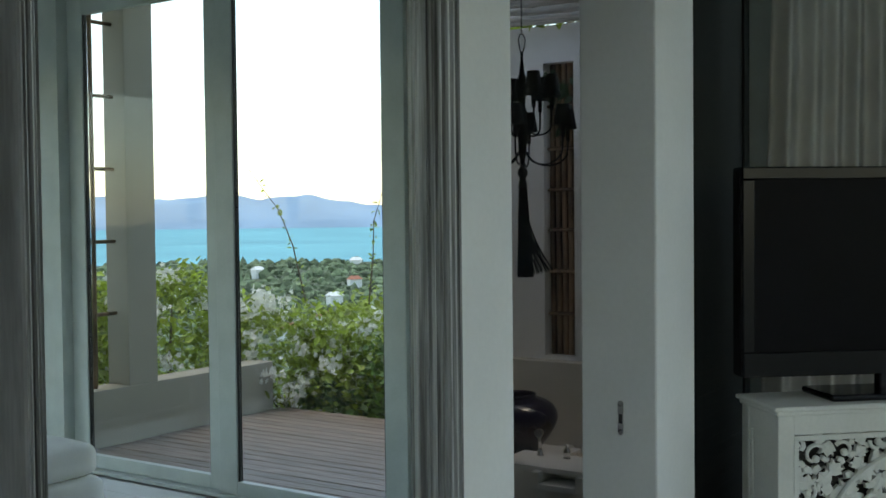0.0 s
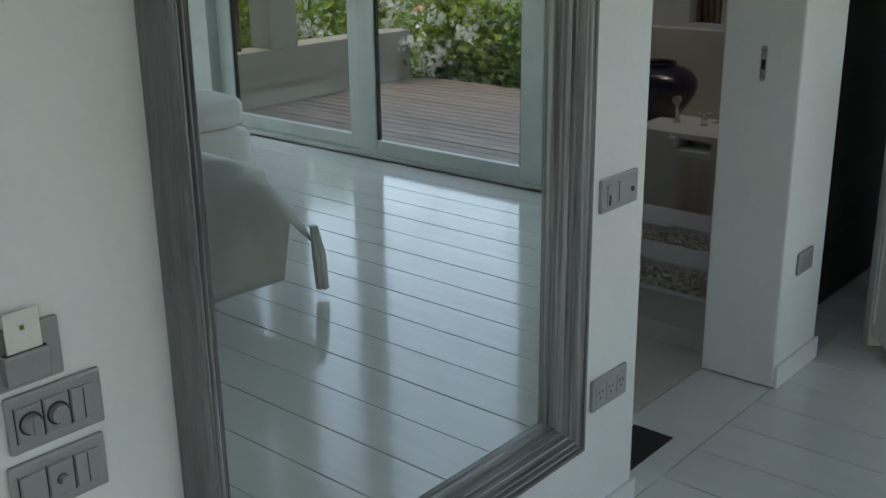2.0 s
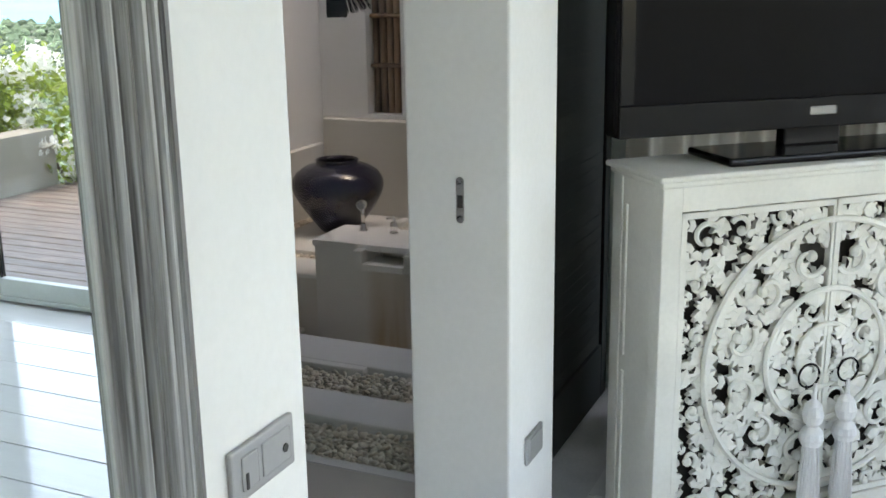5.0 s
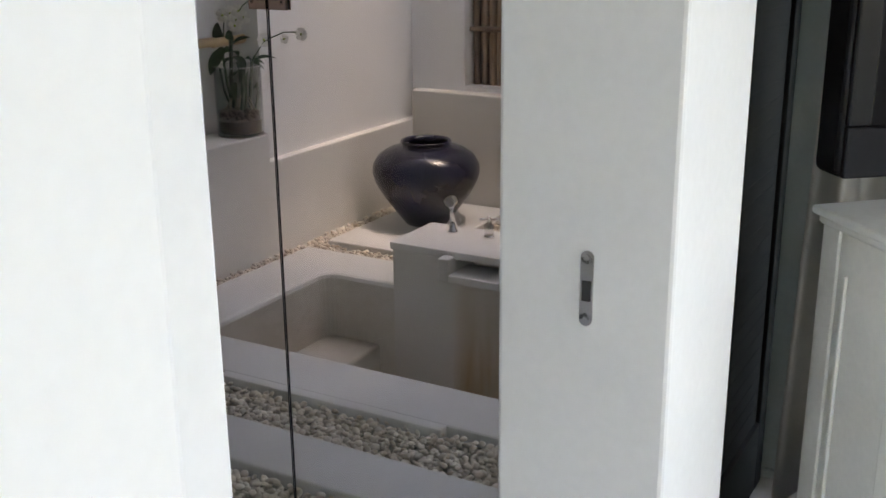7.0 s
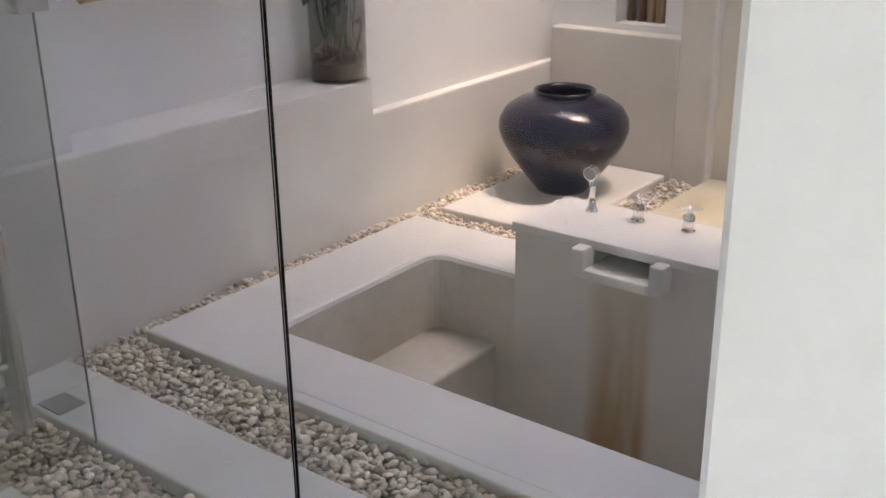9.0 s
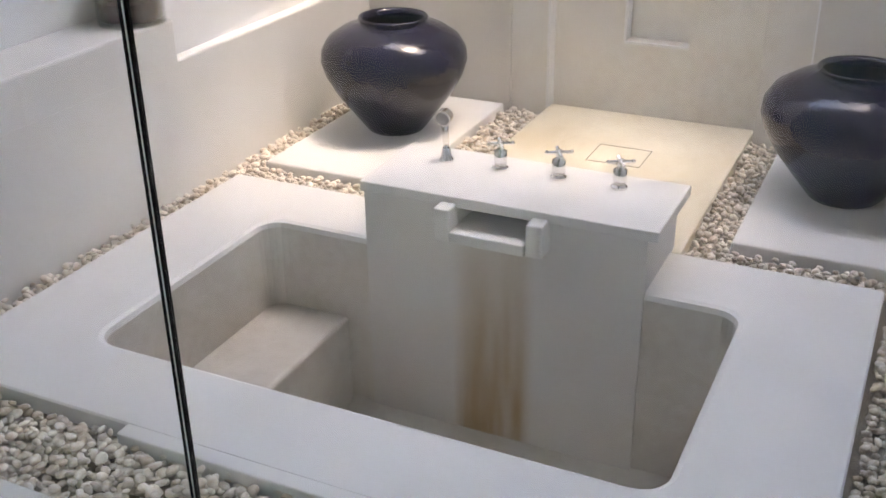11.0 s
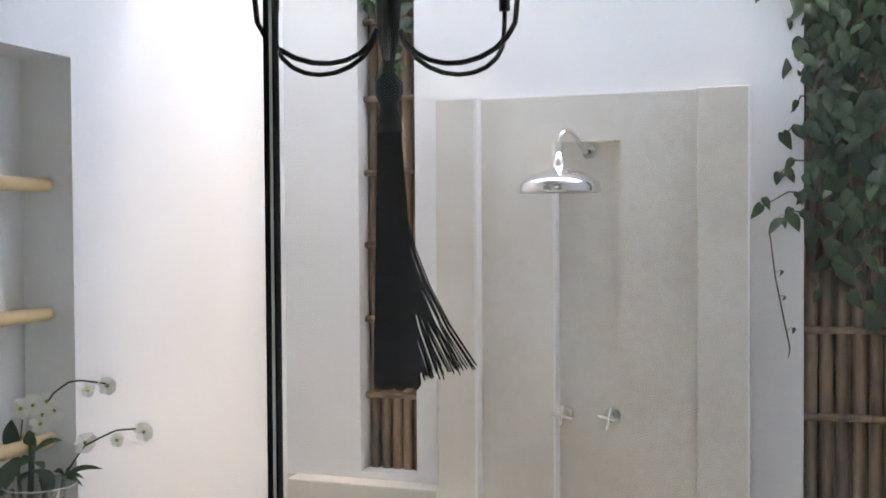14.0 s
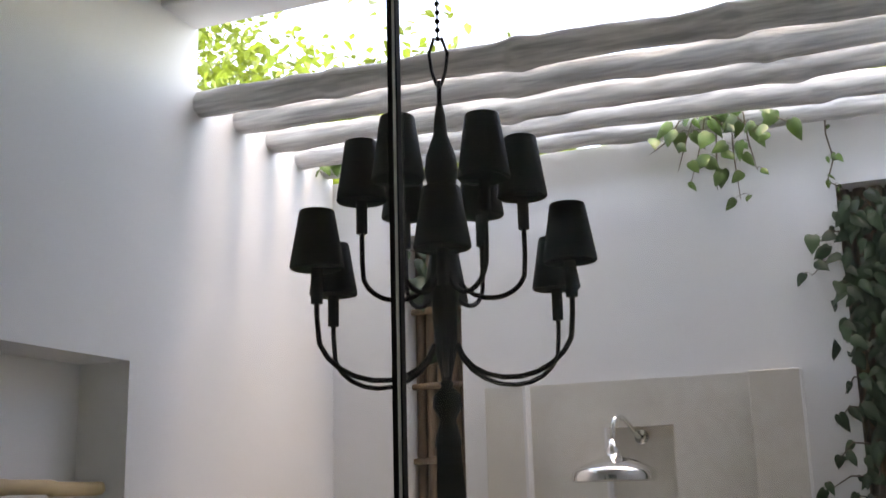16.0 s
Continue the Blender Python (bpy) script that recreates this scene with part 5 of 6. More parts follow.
# ---- orchid in a glass vase ----
def orchid():
    ox, oy, oz, K = 2.172, 2.508, ZN, 1.44
    rnd = random.Random(5)
    vz = thing("glass_vase", "clear glass cylinder vase with bark and roots in the bottom", "vase", Matrix.Translation((ox, oy, oz)) @ Matrix.Scale(K, 4))
    o = part("cylinder", lathe(bmesh.new(), [(0.0, 0.001), (0.066, 0.001), (0.066, 0.195), (0.0630, 0.195), (0.0630, 0.010), (0.0, 0.010)], 40), VPANE, vz, smooth=True)
    o.visible_shadow = False
    part("rim", tube(bmesh.new(), arc((0, 0, 0.195), 0.0645, 0, 360, 40, "xy"), 0.0016, 6), GEDGEL, vz, smooth=True)
    bark = mat("orchid_bark", (0.10, 0.06, 0.045), 0.9, var=0.5, scale=40, bump=0.5)
    bm = bmesh.new()
    lathe(bm, [(0.0, 0.0105), (0.0615, 0.0105), (0.0615, 0.045), (0.05, 0.052), (0.0, 0.055)], 30)
    for k in range(60):
        a, r = rnd.uniform(0, 6.28), 0.055 * math.sqrt(rnd.random())
        bmesh.ops.create_icosphere(bm, subdivisions=1, radius=rnd.uniform(0.006, 0.012), matrix=Matrix.Translation((r * math.cos(a), r * math.sin(a), 0.052 + rnd.uniform(-0.008, 0.018))))
    part("bark", bm, bark, vz, "dark brown bark and moss")
    pl_ = thing("orchid", "white orchid with dark strappy leaves growing in the vase", "orchid", Matrix.Translation((ox, oy, oz)) @ Matrix.Scale(K, 4))

    def at(u, z, v=0.0):
        """u along the vase's front, v away from the room, z up; in millimetres."""
        return Vector((0.649 * u + 0.76 * v, -0.76 * u + 0.649 * v, z)) / 1000.0

    roots = bmesh.new()
    for k in range(22):
        a, r = rnd.uniform(0, 6.28), rnd.uniform(10, 48)
        u, v = r * math.cos(a), r * math.sin(a)
        tube(roots, [at(u, 55, v), at(u * 0.8 + rnd.uniform(-12, 12), 80, v * 0.8), at(u * 0.6, 100 + rnd.uniform(0, 20), v * 0.5)], rnd.uniform(0.0012, 0.0025), 5)
    part("roots", roots, mat("pale_orchid_root", (0.34, 0.27, 0.20), 0.8), pl_, "thin pale brown roots", smooth=True)
    for pts, r in ((((-14, 60, 0), (-18, 150, 0), (-14, 220, 2), (-12, 265, 0)), 0.0055), (((30, 60, 4), (34, 140, 0), (42, 205, 0)), 0.0045), (((-26, 88, 2), (-40, 130, 0), (-47, 190, 4)), 0.0035),
                   (((5, 60, -14), (12, 120, -8), (14, 190, 0)), 0.005), (((44, 70, 4), (54, 115, 4), (52, 145, 2), (44, 130, 0)), 0.0035), (((20, 60, 10), (16, 130, 10), (2, 205, 6)), 0.004), (((-14, 62, 14), (-30, 140, 14), (-38, 240, 6)), 0.0035)):
        part("cane", tube(bmesh.new(), [at(p[0], p[1], p[2]) for p in pts], r, 8), LEAFD, pl_, smooth=True)

    def blade(p0, p1, p2, w, face=0.3):
        p0, p1, p2 = at(*p0), at(*p1), at(*p2)
        side = at(1, 0) * 1000 if abs((p2 - p0).z) > abs((p2 - p0).dot(at(1, 0) * 1000)) else Vector((0, 0, 1))
        side = (side + at(0, 0, 1) * 1000 * face).normalized()
        vs, fs = [], []
        for i in range(9):
            f = i / 8
            c = p0 * (1 - f) ** 2 + p1 * 2 * f * (1 - f) + p2 * f * f
            ww = w * max(0.02, math.sin(math.pi * min(0.99, 0.10 + f * 0.9))) ** 0.75 / 1000.0
            vs += [c + side * ww, c + at(0, 0, 1) * ww * 250, c - side * ww]
            if i:
                j = 3 * i
                fs += [(j - 3, j - 2, j + 1, j), (j - 2, j - 1, j + 2, j + 1)]
        raw("leaf", vs, fs, LEAFD, pl_, "", True)

    for q in (((-38, 245, 0), (-56, 225, -8), (-74, 172, -6), 20), ((-40, 243, 4), (-52, 285, 4), (-46, 315, 0), 15), ((-12, 255, 0), (-18, 275, -4), (-16, 294, 0), 12), ((-8, 256, 0), (12, 278, -4), (40, 272, -6), 6),
              ((-12, 222, 0), (10, 226, -8), (24, 186, -8), 14), ((6, 205, 0), (22, 190, -8), (2, 145, -6), 10), ((-10, 150, -6), (-18, 130, -10), (-8, 100, -8), 11), ((20, 110, -6), (8, 150, -10), (30, 180, -8), 8),
              ((44, 204, 0), (50, 226, -4), (58, 226, -6), 4), ((44, 205, 0), (70, 228, -4), (108, 214, -8), 5), ((44, 202, 0), (62, 204, -6), (74, 184, -8), 4.5), ((44, 203, 2), (60, 214, -2), (76, 198, -4), 4.5), ((44, 202, 2), (36, 222, 2), (24, 214, 2), 5),
              ((-14, 240, 0), (-34, 246, -4), (-30, 232, -6), 9), ((-16, 215, 2), (-34, 214, -4), (-38, 200, -6), 6), ((-8, 236, 0), (2, 240, -6), (6, 222, -8), 9), ((4, 180, 2), (-14, 170, -4), (-34, 160, -6), 5)):
        blade(*q)

    def bloom(u, z, v, r):
        c, vs, fs = at(u, z, v), [], []
        ax = Vector((-0.76 + rnd.uniform(-0.4, 0.4), -0.649 + rnd.uniform(-0.4, 0.4), rnd.uniform(-0.35, 0.1))).normalized().to_track_quat("Z", "Y")
        for k in range(5):
            a = 1.2566 * k + 0.3
            w = 0.62 if k in (1, 4) else 0.40
            i = len(vs)
            for f, g in ((0.0, 0.10), (0.35, 0.85), (0.7, 1.0), (0.95, 0.55)):
                for sgn in (-1, 0, 1):
                    vs.append(c + ax @ Vector((r * (f * math.cos(a) - sgn * w * g * math.sin(a)), r * (f * math.sin(a) + sgn * w * g * math.cos(a)), r * (0.22 * f * f - 0.10 * abs(sgn)))))
            for q in range(3):
                for t in range(2):
                    fs.append((i + 3 * q + t, i + 3 * q + t + 1, i + 3 * q + t + 4, i + 3 * q + t + 3))
        b = raw("blossom", vs, fs, PETAL, pl_, "", True)
        part("lip", lathe(bmesh.new(), [(0.0005, 0.006), (0.003, 0.004), (0.0035, 0.0), (0.0015, -0.001)], 10, axis=Matrix.Translation(c) @ ax.to_matrix().to_4x4()), LEAFY, b)

    for pts in (((-12, 262, 0), (-6, 300, 0), (10, 335, -4), (26, 360, -6), (52, 378, -8), (72, 380, -10), (116, 372, -12)), ((-38, 240, 0), (-30, 290, 0), (-26, 330, -4)), ((42, 205, 0), (58, 230, -2), (76, 258, -6), (104, 272, -8), (134, 284, -8), (168, 284, -10))):
        part("flower_stem", tube(bmesh.new(), [at(*p) for p in pts], 0.0018, 6), LEAFD, pl_)
    for u, z, v, r in ((-30, 335, -6, 0.020), (-10, 340, -8, 0.021), (6, 322, -10, 0.022), (26, 328, -8, 0.020), (2, 306, -8, 0.019), (14, 345, -4, 0.018), (84, 362, -10, 0.015), (118, 368, -12, 0.018), (78, 266, -10, 0.023), (134, 266, -10, 0.014), (182, 278, -12, 0.019)):
        bloom(u, z, v, r)


orchid()


# ---- chandelier ----
def chandelier():
    c = thing("chandelier", "black two-tier chandelier with small shades and a long tassel", "chandelier", pose(1.50, 1.243, 0.001, 0, 0, 21))
    cx = part("column", lathe(bmesh.new(), [(0.006, 2.222), (0.010, 2.20), (0.012, 2.17), (0.026, 2.13), (0.029, 2.10), (0.018, 2.06), (0.014, 2.02), (0.022, 1.99), (0.025, 1.92), (0.021, 1.865), (0.020, 1.85), (0.018, 1.80), (0.010, 1.765), (0.007, 1.745)], 24), BLACK, c, smooth=True)
    for n, r, off, zb, zs, sh in ((6, 0.135, 30, 1.885, 2.055, 0.105), (6, 0.226, 0, 1.748, 1.918, 0.092)):
        for k in range(n):
            a = radians(off + 60 * k)
            d = Vector((math.cos(a), math.sin(a), 0))
            pts = []
            za = zb + (0.075 if r > 0.2 else 0.05)
            for q in range(11):
                f = q / 10
                ang = math.pi * (0.06 + 0.94 * f)
                pts.append(d * (0.02 + (r - 0.02) * (1 - math.cos(ang)) / 2) + Vector((0, 0, za - (za - zb) * math.sin(ang) + (0.02 if f > 0.9 else 0))))
            pts.append(d * r + Vector((0, 0, zs - 0.05)))
            part("arm", tube(bmesh.new(), pts, 0.0042, 8), BLACK, c, smooth=True)
            part("candle_tube", cyl(bmesh.new(), d * r + Vector((0, 0, zs - 0.055)), d * r + Vector((0, 0, zs + 0.03)), 0.0095), BLACK, c)
            bm = lathe(bmesh.new(), [(0.041, 0.0), (0.0425, 0.003), (0.028, sh - 0.002), (0.027, sh), (0.0255, sh), (0.0395, 0.0), (0.041, 0.0)], 28, d * r + Vector((0, 0, zs)))
            part("shade", bm, BLACK, c, "small black fabric lampshade", smooth=True)
    part("hook_ring", tube(bmesh.new(), arc((0, 0, 2.243), 0.021, 0, 350, 20), 0.004, 8), BLACK, c, smooth=True)
    for s in (-1, 1):
        part("s_hook", tube(bmesh.new(), [(0, 0.004 * s, 2.26), (0.012, 0.012 * s, 2.29), (0.004, 0.016 * s, 2.32), (-0.006, 0.006 * s, 2.345)], 0.003, 8), BLACK, c)
    part("chain", tube(bmesh.new(), [(0, 0, 2.34), (0, 0, 2.5), (0, 0, 3.04)], 0.0016, 6), BLACK, c)
    part("ceiling_rose", cyl(bmesh.new(), (0, 0, 3.029), (0, 0, 3.0485), 0.05, seg=24), BLACK, c)
    for k in range(41):
        z = 2.345 + 0.0165 * k
        bm = bmesh.new()
        bmesh.ops.create_uvsphere(bm, u_segments=8, v_segments=6, radius=0.005, matrix=Matrix.Translation((0, 0, z)))
        part("chain_bead", bm, BLACK, c)
    tas = part("tassel_knob", lathe(bmesh.new(), [(0.004, 1.755), (0.012, 1.748), (0.009, 1.742), (0.022, 1.728), (0.024, 1.71), (0.016, 1.695), (0.013, 1.688), (0.020, 1.66), (0.022, 1.648), (0.016, 1.645)], 24), BLACK, c, smooth=True)
    rnd = random.Random(3)
    bm = bmesh.new()
    for k in range(420):
        a, rr = rnd.uniform(0, 6.28), math.sqrt(rnd.random())
        free = rnd.random()
        blow = 0.0 if free < 0.86 else rnd.choice((0.045, 0.062, 0.085, 0.112)) + rnd.uniform(-0.006, 0.006)
        L = rnd.uniform(1.236, 1.256) + blow * 0.22
        pts = []
        for q in range(7):
            f = q / 6
            pts.append(((0.018 + 0.020 * f) * rr * math.cos(a), (0.018 + 0.020 * f) * rr * math.sin(a) * (1 if blow == 0 else 0.5) - blow * f ** 2.3 - 0.010 * f, 1.66 + (L - 1.66) * f))
        tube(bm, pts, 0.0015, 4)
    part("fringe", bm, SILK, tas, "long black silk strands blown aside")


chandelier()


# ---- vines ----
def drape(spots, size, rnd):
    """Heart-shaped leaves that hang tip down, turned more or less to the room, each a little cupped."""
    vs, fs = [], []
    out = ((0.0, 0.06), (0.20, -0.06), (0.40, 0.05), (0.47, 0.26), (0.38, 0.52), (0.20, 0.80), (0.0, 1.06))
    rim = list(out) + [(-a, b) for a, b in out[-2:0:-1]]
    for p in spots:
        p, s = Vector(p), size * rnd.choice((0.55, 0.75, 0.9, 1.0, 1.15)) * rnd.uniform(0.9, 1.1)
        tip = Vector((rnd.uniform(-0.75, 0.15), rnd.uniform(-0.85, 0.85), -1 + rnd.uniform(-0.1, 0.55))).normalized()
        nor = Vector((-1, rnd.uniform(-0.8, 0.8), rnd.uniform(-0.1, 0.9)))
        side = tip.cross(nor).normalized()
        nor = side.cross(tip).normalized()
        wd, cup, k = rnd.uniform(0.58, 0.85), rnd.uniform(0.10, 0.45), len(vs)
        for a, b in rim:
            vs.append(p + side * a * s * wd + tip * b * s + nor * s * (-cup * abs(a) - 0.22 * b * b))
        for b in (0.10, 0.40, 0.74):
            vs.append(p + tip * b * s + nor * s * (0.03 - 0.22 * b * b))
        n = len(rim)
        for q in range(n):
            w = (q + 1) % n
            m = (rim[q][1] + rim[w][1]) / 2
            fs.append((k + q, k + w, k + n + (0 if m < 0.2 else 1 if m < 0.6 else 2)))
        fs += [(k + n, k + 3, k + n + 1), (k + n + 1, k + n - 3, k + n), (k + n + 1, k + 4, k + n + 2), (k + n + 2, k + n - 4, k + n + 1)]
    return vs, fs


def creeper(label, strands, size, per_m, seed, material=LEAFD, spread=0.03):
    """A vine: thin stems along the strands and hanging leaves on short stalks."""
    v = thing("vine", label, "vine")
    rnd = random.Random(seed)
    bm, spots = bmesh.new(), []
    for st in strands:
        st = [Vector(p) for p in st]
        tube(bm, st, [0.0028] * (len(st) - 1) + [0.0012], 5)
        for a, b in zip(st, st[1:]):
            want = (b - a).length * per_m
            for k in range(int(want) + (rnd.random() < want % 1)):
                p = a.lerp(b, rnd.random())
                q = p + Vector((rnd.uniform(-1.0, 0.1) * spread, rnd.uniform(-1, 1) * spread, rnd.uniform(-0.3, 0.8) * spread))
                tube(bm, [p, (p + q) / 2 + Vector((0, 0, 0.006)), q], 0.0011, 4)
                spots.append(q)
    part("stems", bm, TWIG, v)
    vs, fs = drape(spots, size, rnd)
    raw("foliage", vs, fs, material, v, "heart-shaped green leaves", True)
    return v


st = []
for k in range(22):
    y0 = 0.31 + 0.325 * ((k * 0.618) % 1.0)
    z, s = 2.47, []
    end = (1.17, 1.42, 1.62, 1.25)[k % 4] if 0.42 < y0 < 0.58 else (1.70, 1.38, 1.85)[k % 3]
    while z > end:
        s.append((3.50 + rng.uniform(-0.035, 0.012), min(0.65, y0 + rng.uniform(-0.04, 0.05)), z))
        z -= rng.uniform(0.10, 0.16)
    st.append(s)
creeper("dense green climbing vine covering the bamboo screen", st, 0.066, 27, 21, LEAFD, 0.045)
st = []
for y0, z0, y1, z1 in ((0.62, 2.33, 0.715, 2.31), (0.62, 2.24, 0.735, 2.20), (0.61, 2.16, 0.665, 2.12), (0.61, 1.86, 0.675, 1.82), (0.62, 1.77, 0.71, 1.73), (0.61, 1.66, 0.725, 1.61), (0.60, 1.56, 0.765, 1.525), (0.61, 1.50, 0.74, 1.44), (0.60, 2.05, 0.655, 1.98)):
    st.append([(3.47, y0, z0 + 0.03), (3.44, (y0 + y1) / 2, max(z0, z1) + 0.035), (3.425, y1, z1 + 0.02)])
creeper("small vine sprays reaching out over the white wall", st, 0.064, 23, 22, LEAFD, 0.028)
creeper("thin bare vine tendril hanging on the white wall", [[(3.43, 0.735, 1.46), (3.435, 0.72, 1.33), (3.44, 0.695, 1.2), (3.44, 0.675, 1.10), (3.44, 0.68, 1.07)]], 0.018, 8, 23)
st = []
for y0, ya, za, yb, zb in ((1.06, 1.14, 2.70, 1.20, 2.66), (1.02, 1.09, 2.66, 1.11, 2.59), (1.00, 1.03, 2.68, 1.07, 2.55), (0.97, 0.985, 2.62, 0.99, 2.51), (0.93, 0.93, 2.62, 0.92, 2.47), (0.90, 0.88, 2.66, 0.86, 2.56), (0.86, 0.80, 2.74, 0.745, 2.70), (0.95, 0.90, 2.74, 0.83, 2.66), (0.98, 1.0, 2.78, 0.95, 2.72)):
    st.append([(3.37, y0, 2.80), (3.34, (y0 + ya) / 2, 2.77), (3.32, ya, za), (3.31, yb, zb)])
creeper("bright green vine hanging from the pergola logs", st, 0.064, 24, 24, LEAF, 0.036)
st = [[(3.38, 2.44 - 0.06 * k, 2.86), (3.33, 2.45 - 0.065 * k, 2.83), (3.32, 2.44 - 0.07 * k, 2.76 + 0.02 * (k % 2))] for k in range(4)]
creeper("few green vine leaves hanging under the logs", st, 0.066, 32, 25, LEAF, 0.02)
st = [[(3.42, 0.64, 2.78), (3.41, 0.645, 2.68), (3.43, 0.63, 2.60), (3.44, 0.655, 2.53), (3.45, 0.61, 2.50)]]
creeper("single vine strand trailing from the pergola", st, 0.026, 34, 26, LEAF, 0.014)
st = [[(3.44, y0, 2.775), (3.43, y0 - 0.03, 2.81), (3.47, y0 - 0.12, 2.83)] for y0 in (0.5, 0.7, 1.3, 1.5, 1.75, 2.0, 2.2)]
creeper("green creeper along the top of the rear wall", st, 0.06, 55, 27, LEAFY, 0.035)
st = [[(3.50, WL1 - 0.03, 2.5), (3.49, WL1 - 0.05, 2.35), (3.50, WL1 - 0.04, 2.2)], [(3.5, WL0 + 0.06, 2.45), (3.49, WL0 + 0.05, 2.3), (3.5, WL0 + 0.08, 2.05)]]
creeper("dark green vine at the top of the narrow screen", st, 0.07, 42, 28, LEAFD, 0.03)


# ---- outside: terrace ----
deck = thing("terrace_deck", "weathered brown timber deck with narrow gaps", "deck", kind="structure")
part("joists", boxm((FX + 0.09, -4.76, -0.30), (3.70, 0.0, -0.06)), GROOVE, deck)
dk = bpy.data.meshes.new("deck_board")
bm = boxm((-0.0465, -2.37, -0.03), (0.0465, 2.37, 0.0), 0.003, 1)
bm.to_mesh(dk)
bm.free()
dk.materials.append(DECK)
x = FX + 0.142
while x < 3.70:
    shared("deck_board", dk, deck, Matrix.Translation((x, -2.385, -0.012 + rng.uniform(-0.001, 0.001))))
    x += 0.102
TY = -4.76
bm = bmesh.new()
for lo, hi in (((FX + 0.12, TY - 0.22, -0.6), (3.62, TY, 0.375)), ((2.165, TY - 0.22, 0.375), (2.42, TY, 3.44)), ((FX + 0.12, TY - 0.22, 3.2), (2.165, TY, 3.44))):
    box(bm, lo, hi, 0.006)
struct("terrace_wall", bm, OUTW, "taupe rendered low terrace wall with a tall pier and opening")
scn = thing("bamboo_grille", "grey bamboo pole grille in the terrace wall opening", "grille")
for x0 in (1.62, 1.82, 1.96):
    part("pole", tube(bmesh.new(), [(x0, TY - 0.10, 0.37), (x0 + 0.005, TY - 0.10, 1.5), (x0, TY - 0.10, 3.21)], 0.016, 10), BAMB, scn, smooth=True)
for z in (0.87, 1.37, 1.87, 2.37, 2.87):
    part("cross_pole", tube(bmesh.new(), [(FX + 0.12, TY - 0.13, z), (2.17, TY - 0.13, z + 0.005)], 0.014, 10), BAMB, scn, smooth=True)
# Eave added above the view to shade the near deck.
struct("unseen_terrace_eave", boxm((FX + 0.60, -4.98, 3.45), (2.60, 0.0, 3.6)), WHITE, "unseen white eave added to shade the terrace by the doors", "ceiling")

# ---- hillside, woods, sea and hills ----
UX, UY = math.cos(radians(-42)), math.sin(radians(-42))


def height(x, y):
    d = x * UX + y * UY
    z = -0.62
    if d > 6:
        z -= 29.5 * (1 - math.exp(-(d - 6) / 170.0)) + 3.0 * min(1, max(0, (d - 760) / 150))
        z += 0.9 * noise.noise(Vector((x * 0.02, y * 0.02, 0))) * min(1, (d - 6) / 60)
    return z


rads = [0.0, 4, 6, 8, 11, 15, 20, 28, 38, 52, 70, 95, 130, 175, 235, 310, 400, 520, 680, 880, 1150, 1600, 2400, 3500, 4900]
vs, fs, NA = [(0, 0, -0.62)], [], 96
for r in rads[1:]:
    for k in range(NA):
        a = 2 * math.pi * k / NA
        px, py = r * math.cos(a), r * math.sin(a)
        vs.append((px, py, height(px, py)))
for k in range(NA):
    fs.append((0, 1 + k, 1 + (k + 1) % NA))
for j in range(len(rads) - 2):
    for k in range(NA):
        a, b = 1 + j * NA + k, 1 + j * NA + (k + 1) % NA
        fs.append((a, a + NA, b + NA, b))
tagged(raw("ground", vs, fs, SOIL, None, "", True), "green wooded hillside falling away to the coast", "ground", "", "structure")
bm = bmesh.new()
sv = [bm.verts.new(p) for p in ((800 * UX - 4000 * -UY, 800 * UY - 4000 * UX, -31), (800 * UX + 4000 * -UY, 800 * UY + 4000 * UX, -31), (4700 * UX + 4000 * -UY, 4700 * UY + 4000 * UX, -31), (4700 * UX - 4000 * -UY, 4700 * UY - 4000 * UX, -31))]
bm.faces.new(sv)
tagged(part("water", bm, SEA), "calm turquoise sea in the bay", "sea", "", "structure")
# far ridge; its haze is only a bluish surface colour
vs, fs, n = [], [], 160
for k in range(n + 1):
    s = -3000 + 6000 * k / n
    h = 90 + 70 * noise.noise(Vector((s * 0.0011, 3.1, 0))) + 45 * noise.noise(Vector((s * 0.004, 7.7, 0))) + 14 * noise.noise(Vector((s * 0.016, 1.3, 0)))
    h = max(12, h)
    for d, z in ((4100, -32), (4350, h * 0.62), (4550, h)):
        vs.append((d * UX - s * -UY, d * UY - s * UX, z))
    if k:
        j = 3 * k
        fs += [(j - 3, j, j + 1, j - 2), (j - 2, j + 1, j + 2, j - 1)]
tagged(raw("backdrop_hills", vs, fs, HILL, None, "", True), "mountain ridge across the bay with blue haze in its colour", "mountains", "", "structure")

ico = bmesh.new()
bmesh.ops.create_icosphere(ico, subdivisions=1, radius=1.0)
bv = np.array([v.co[:] for v in ico.verts])
bf = np.array([[v.index for v in f.verts] for f in ico.faces])
ico.free()
rs = np.random.RandomState(4)
V, Fc, n = [], [], 0
for k in range(26000):
    d = 16 * math.exp(rs.uniform(0, 1) * 3.85)
    w = d * rs.uniform(-0.8, 0.8)
    px, py = d * UX - w * UY, d * UY + w * UX
    s = (0.32 + d * 0.0032) * rs.uniform(0.5, 1.4)
    q = bv * (1 + 0.28 * rs.randn(len(bv), 1)) * [s, s, s * rs.uniform(0.7, 1.3)] + [px, py, height(px, py) + s * 0.35]
    V.append(q)
    Fc.append(bf + n)
    n += len(bv)
tagged(raw("far_woods", np.concatenate(V).tolist(), np.concatenate(Fc).tolist(), WOODS, None, ""), "dense tree canopy on the slope, green paled with haze", "trees", "", "stuff")


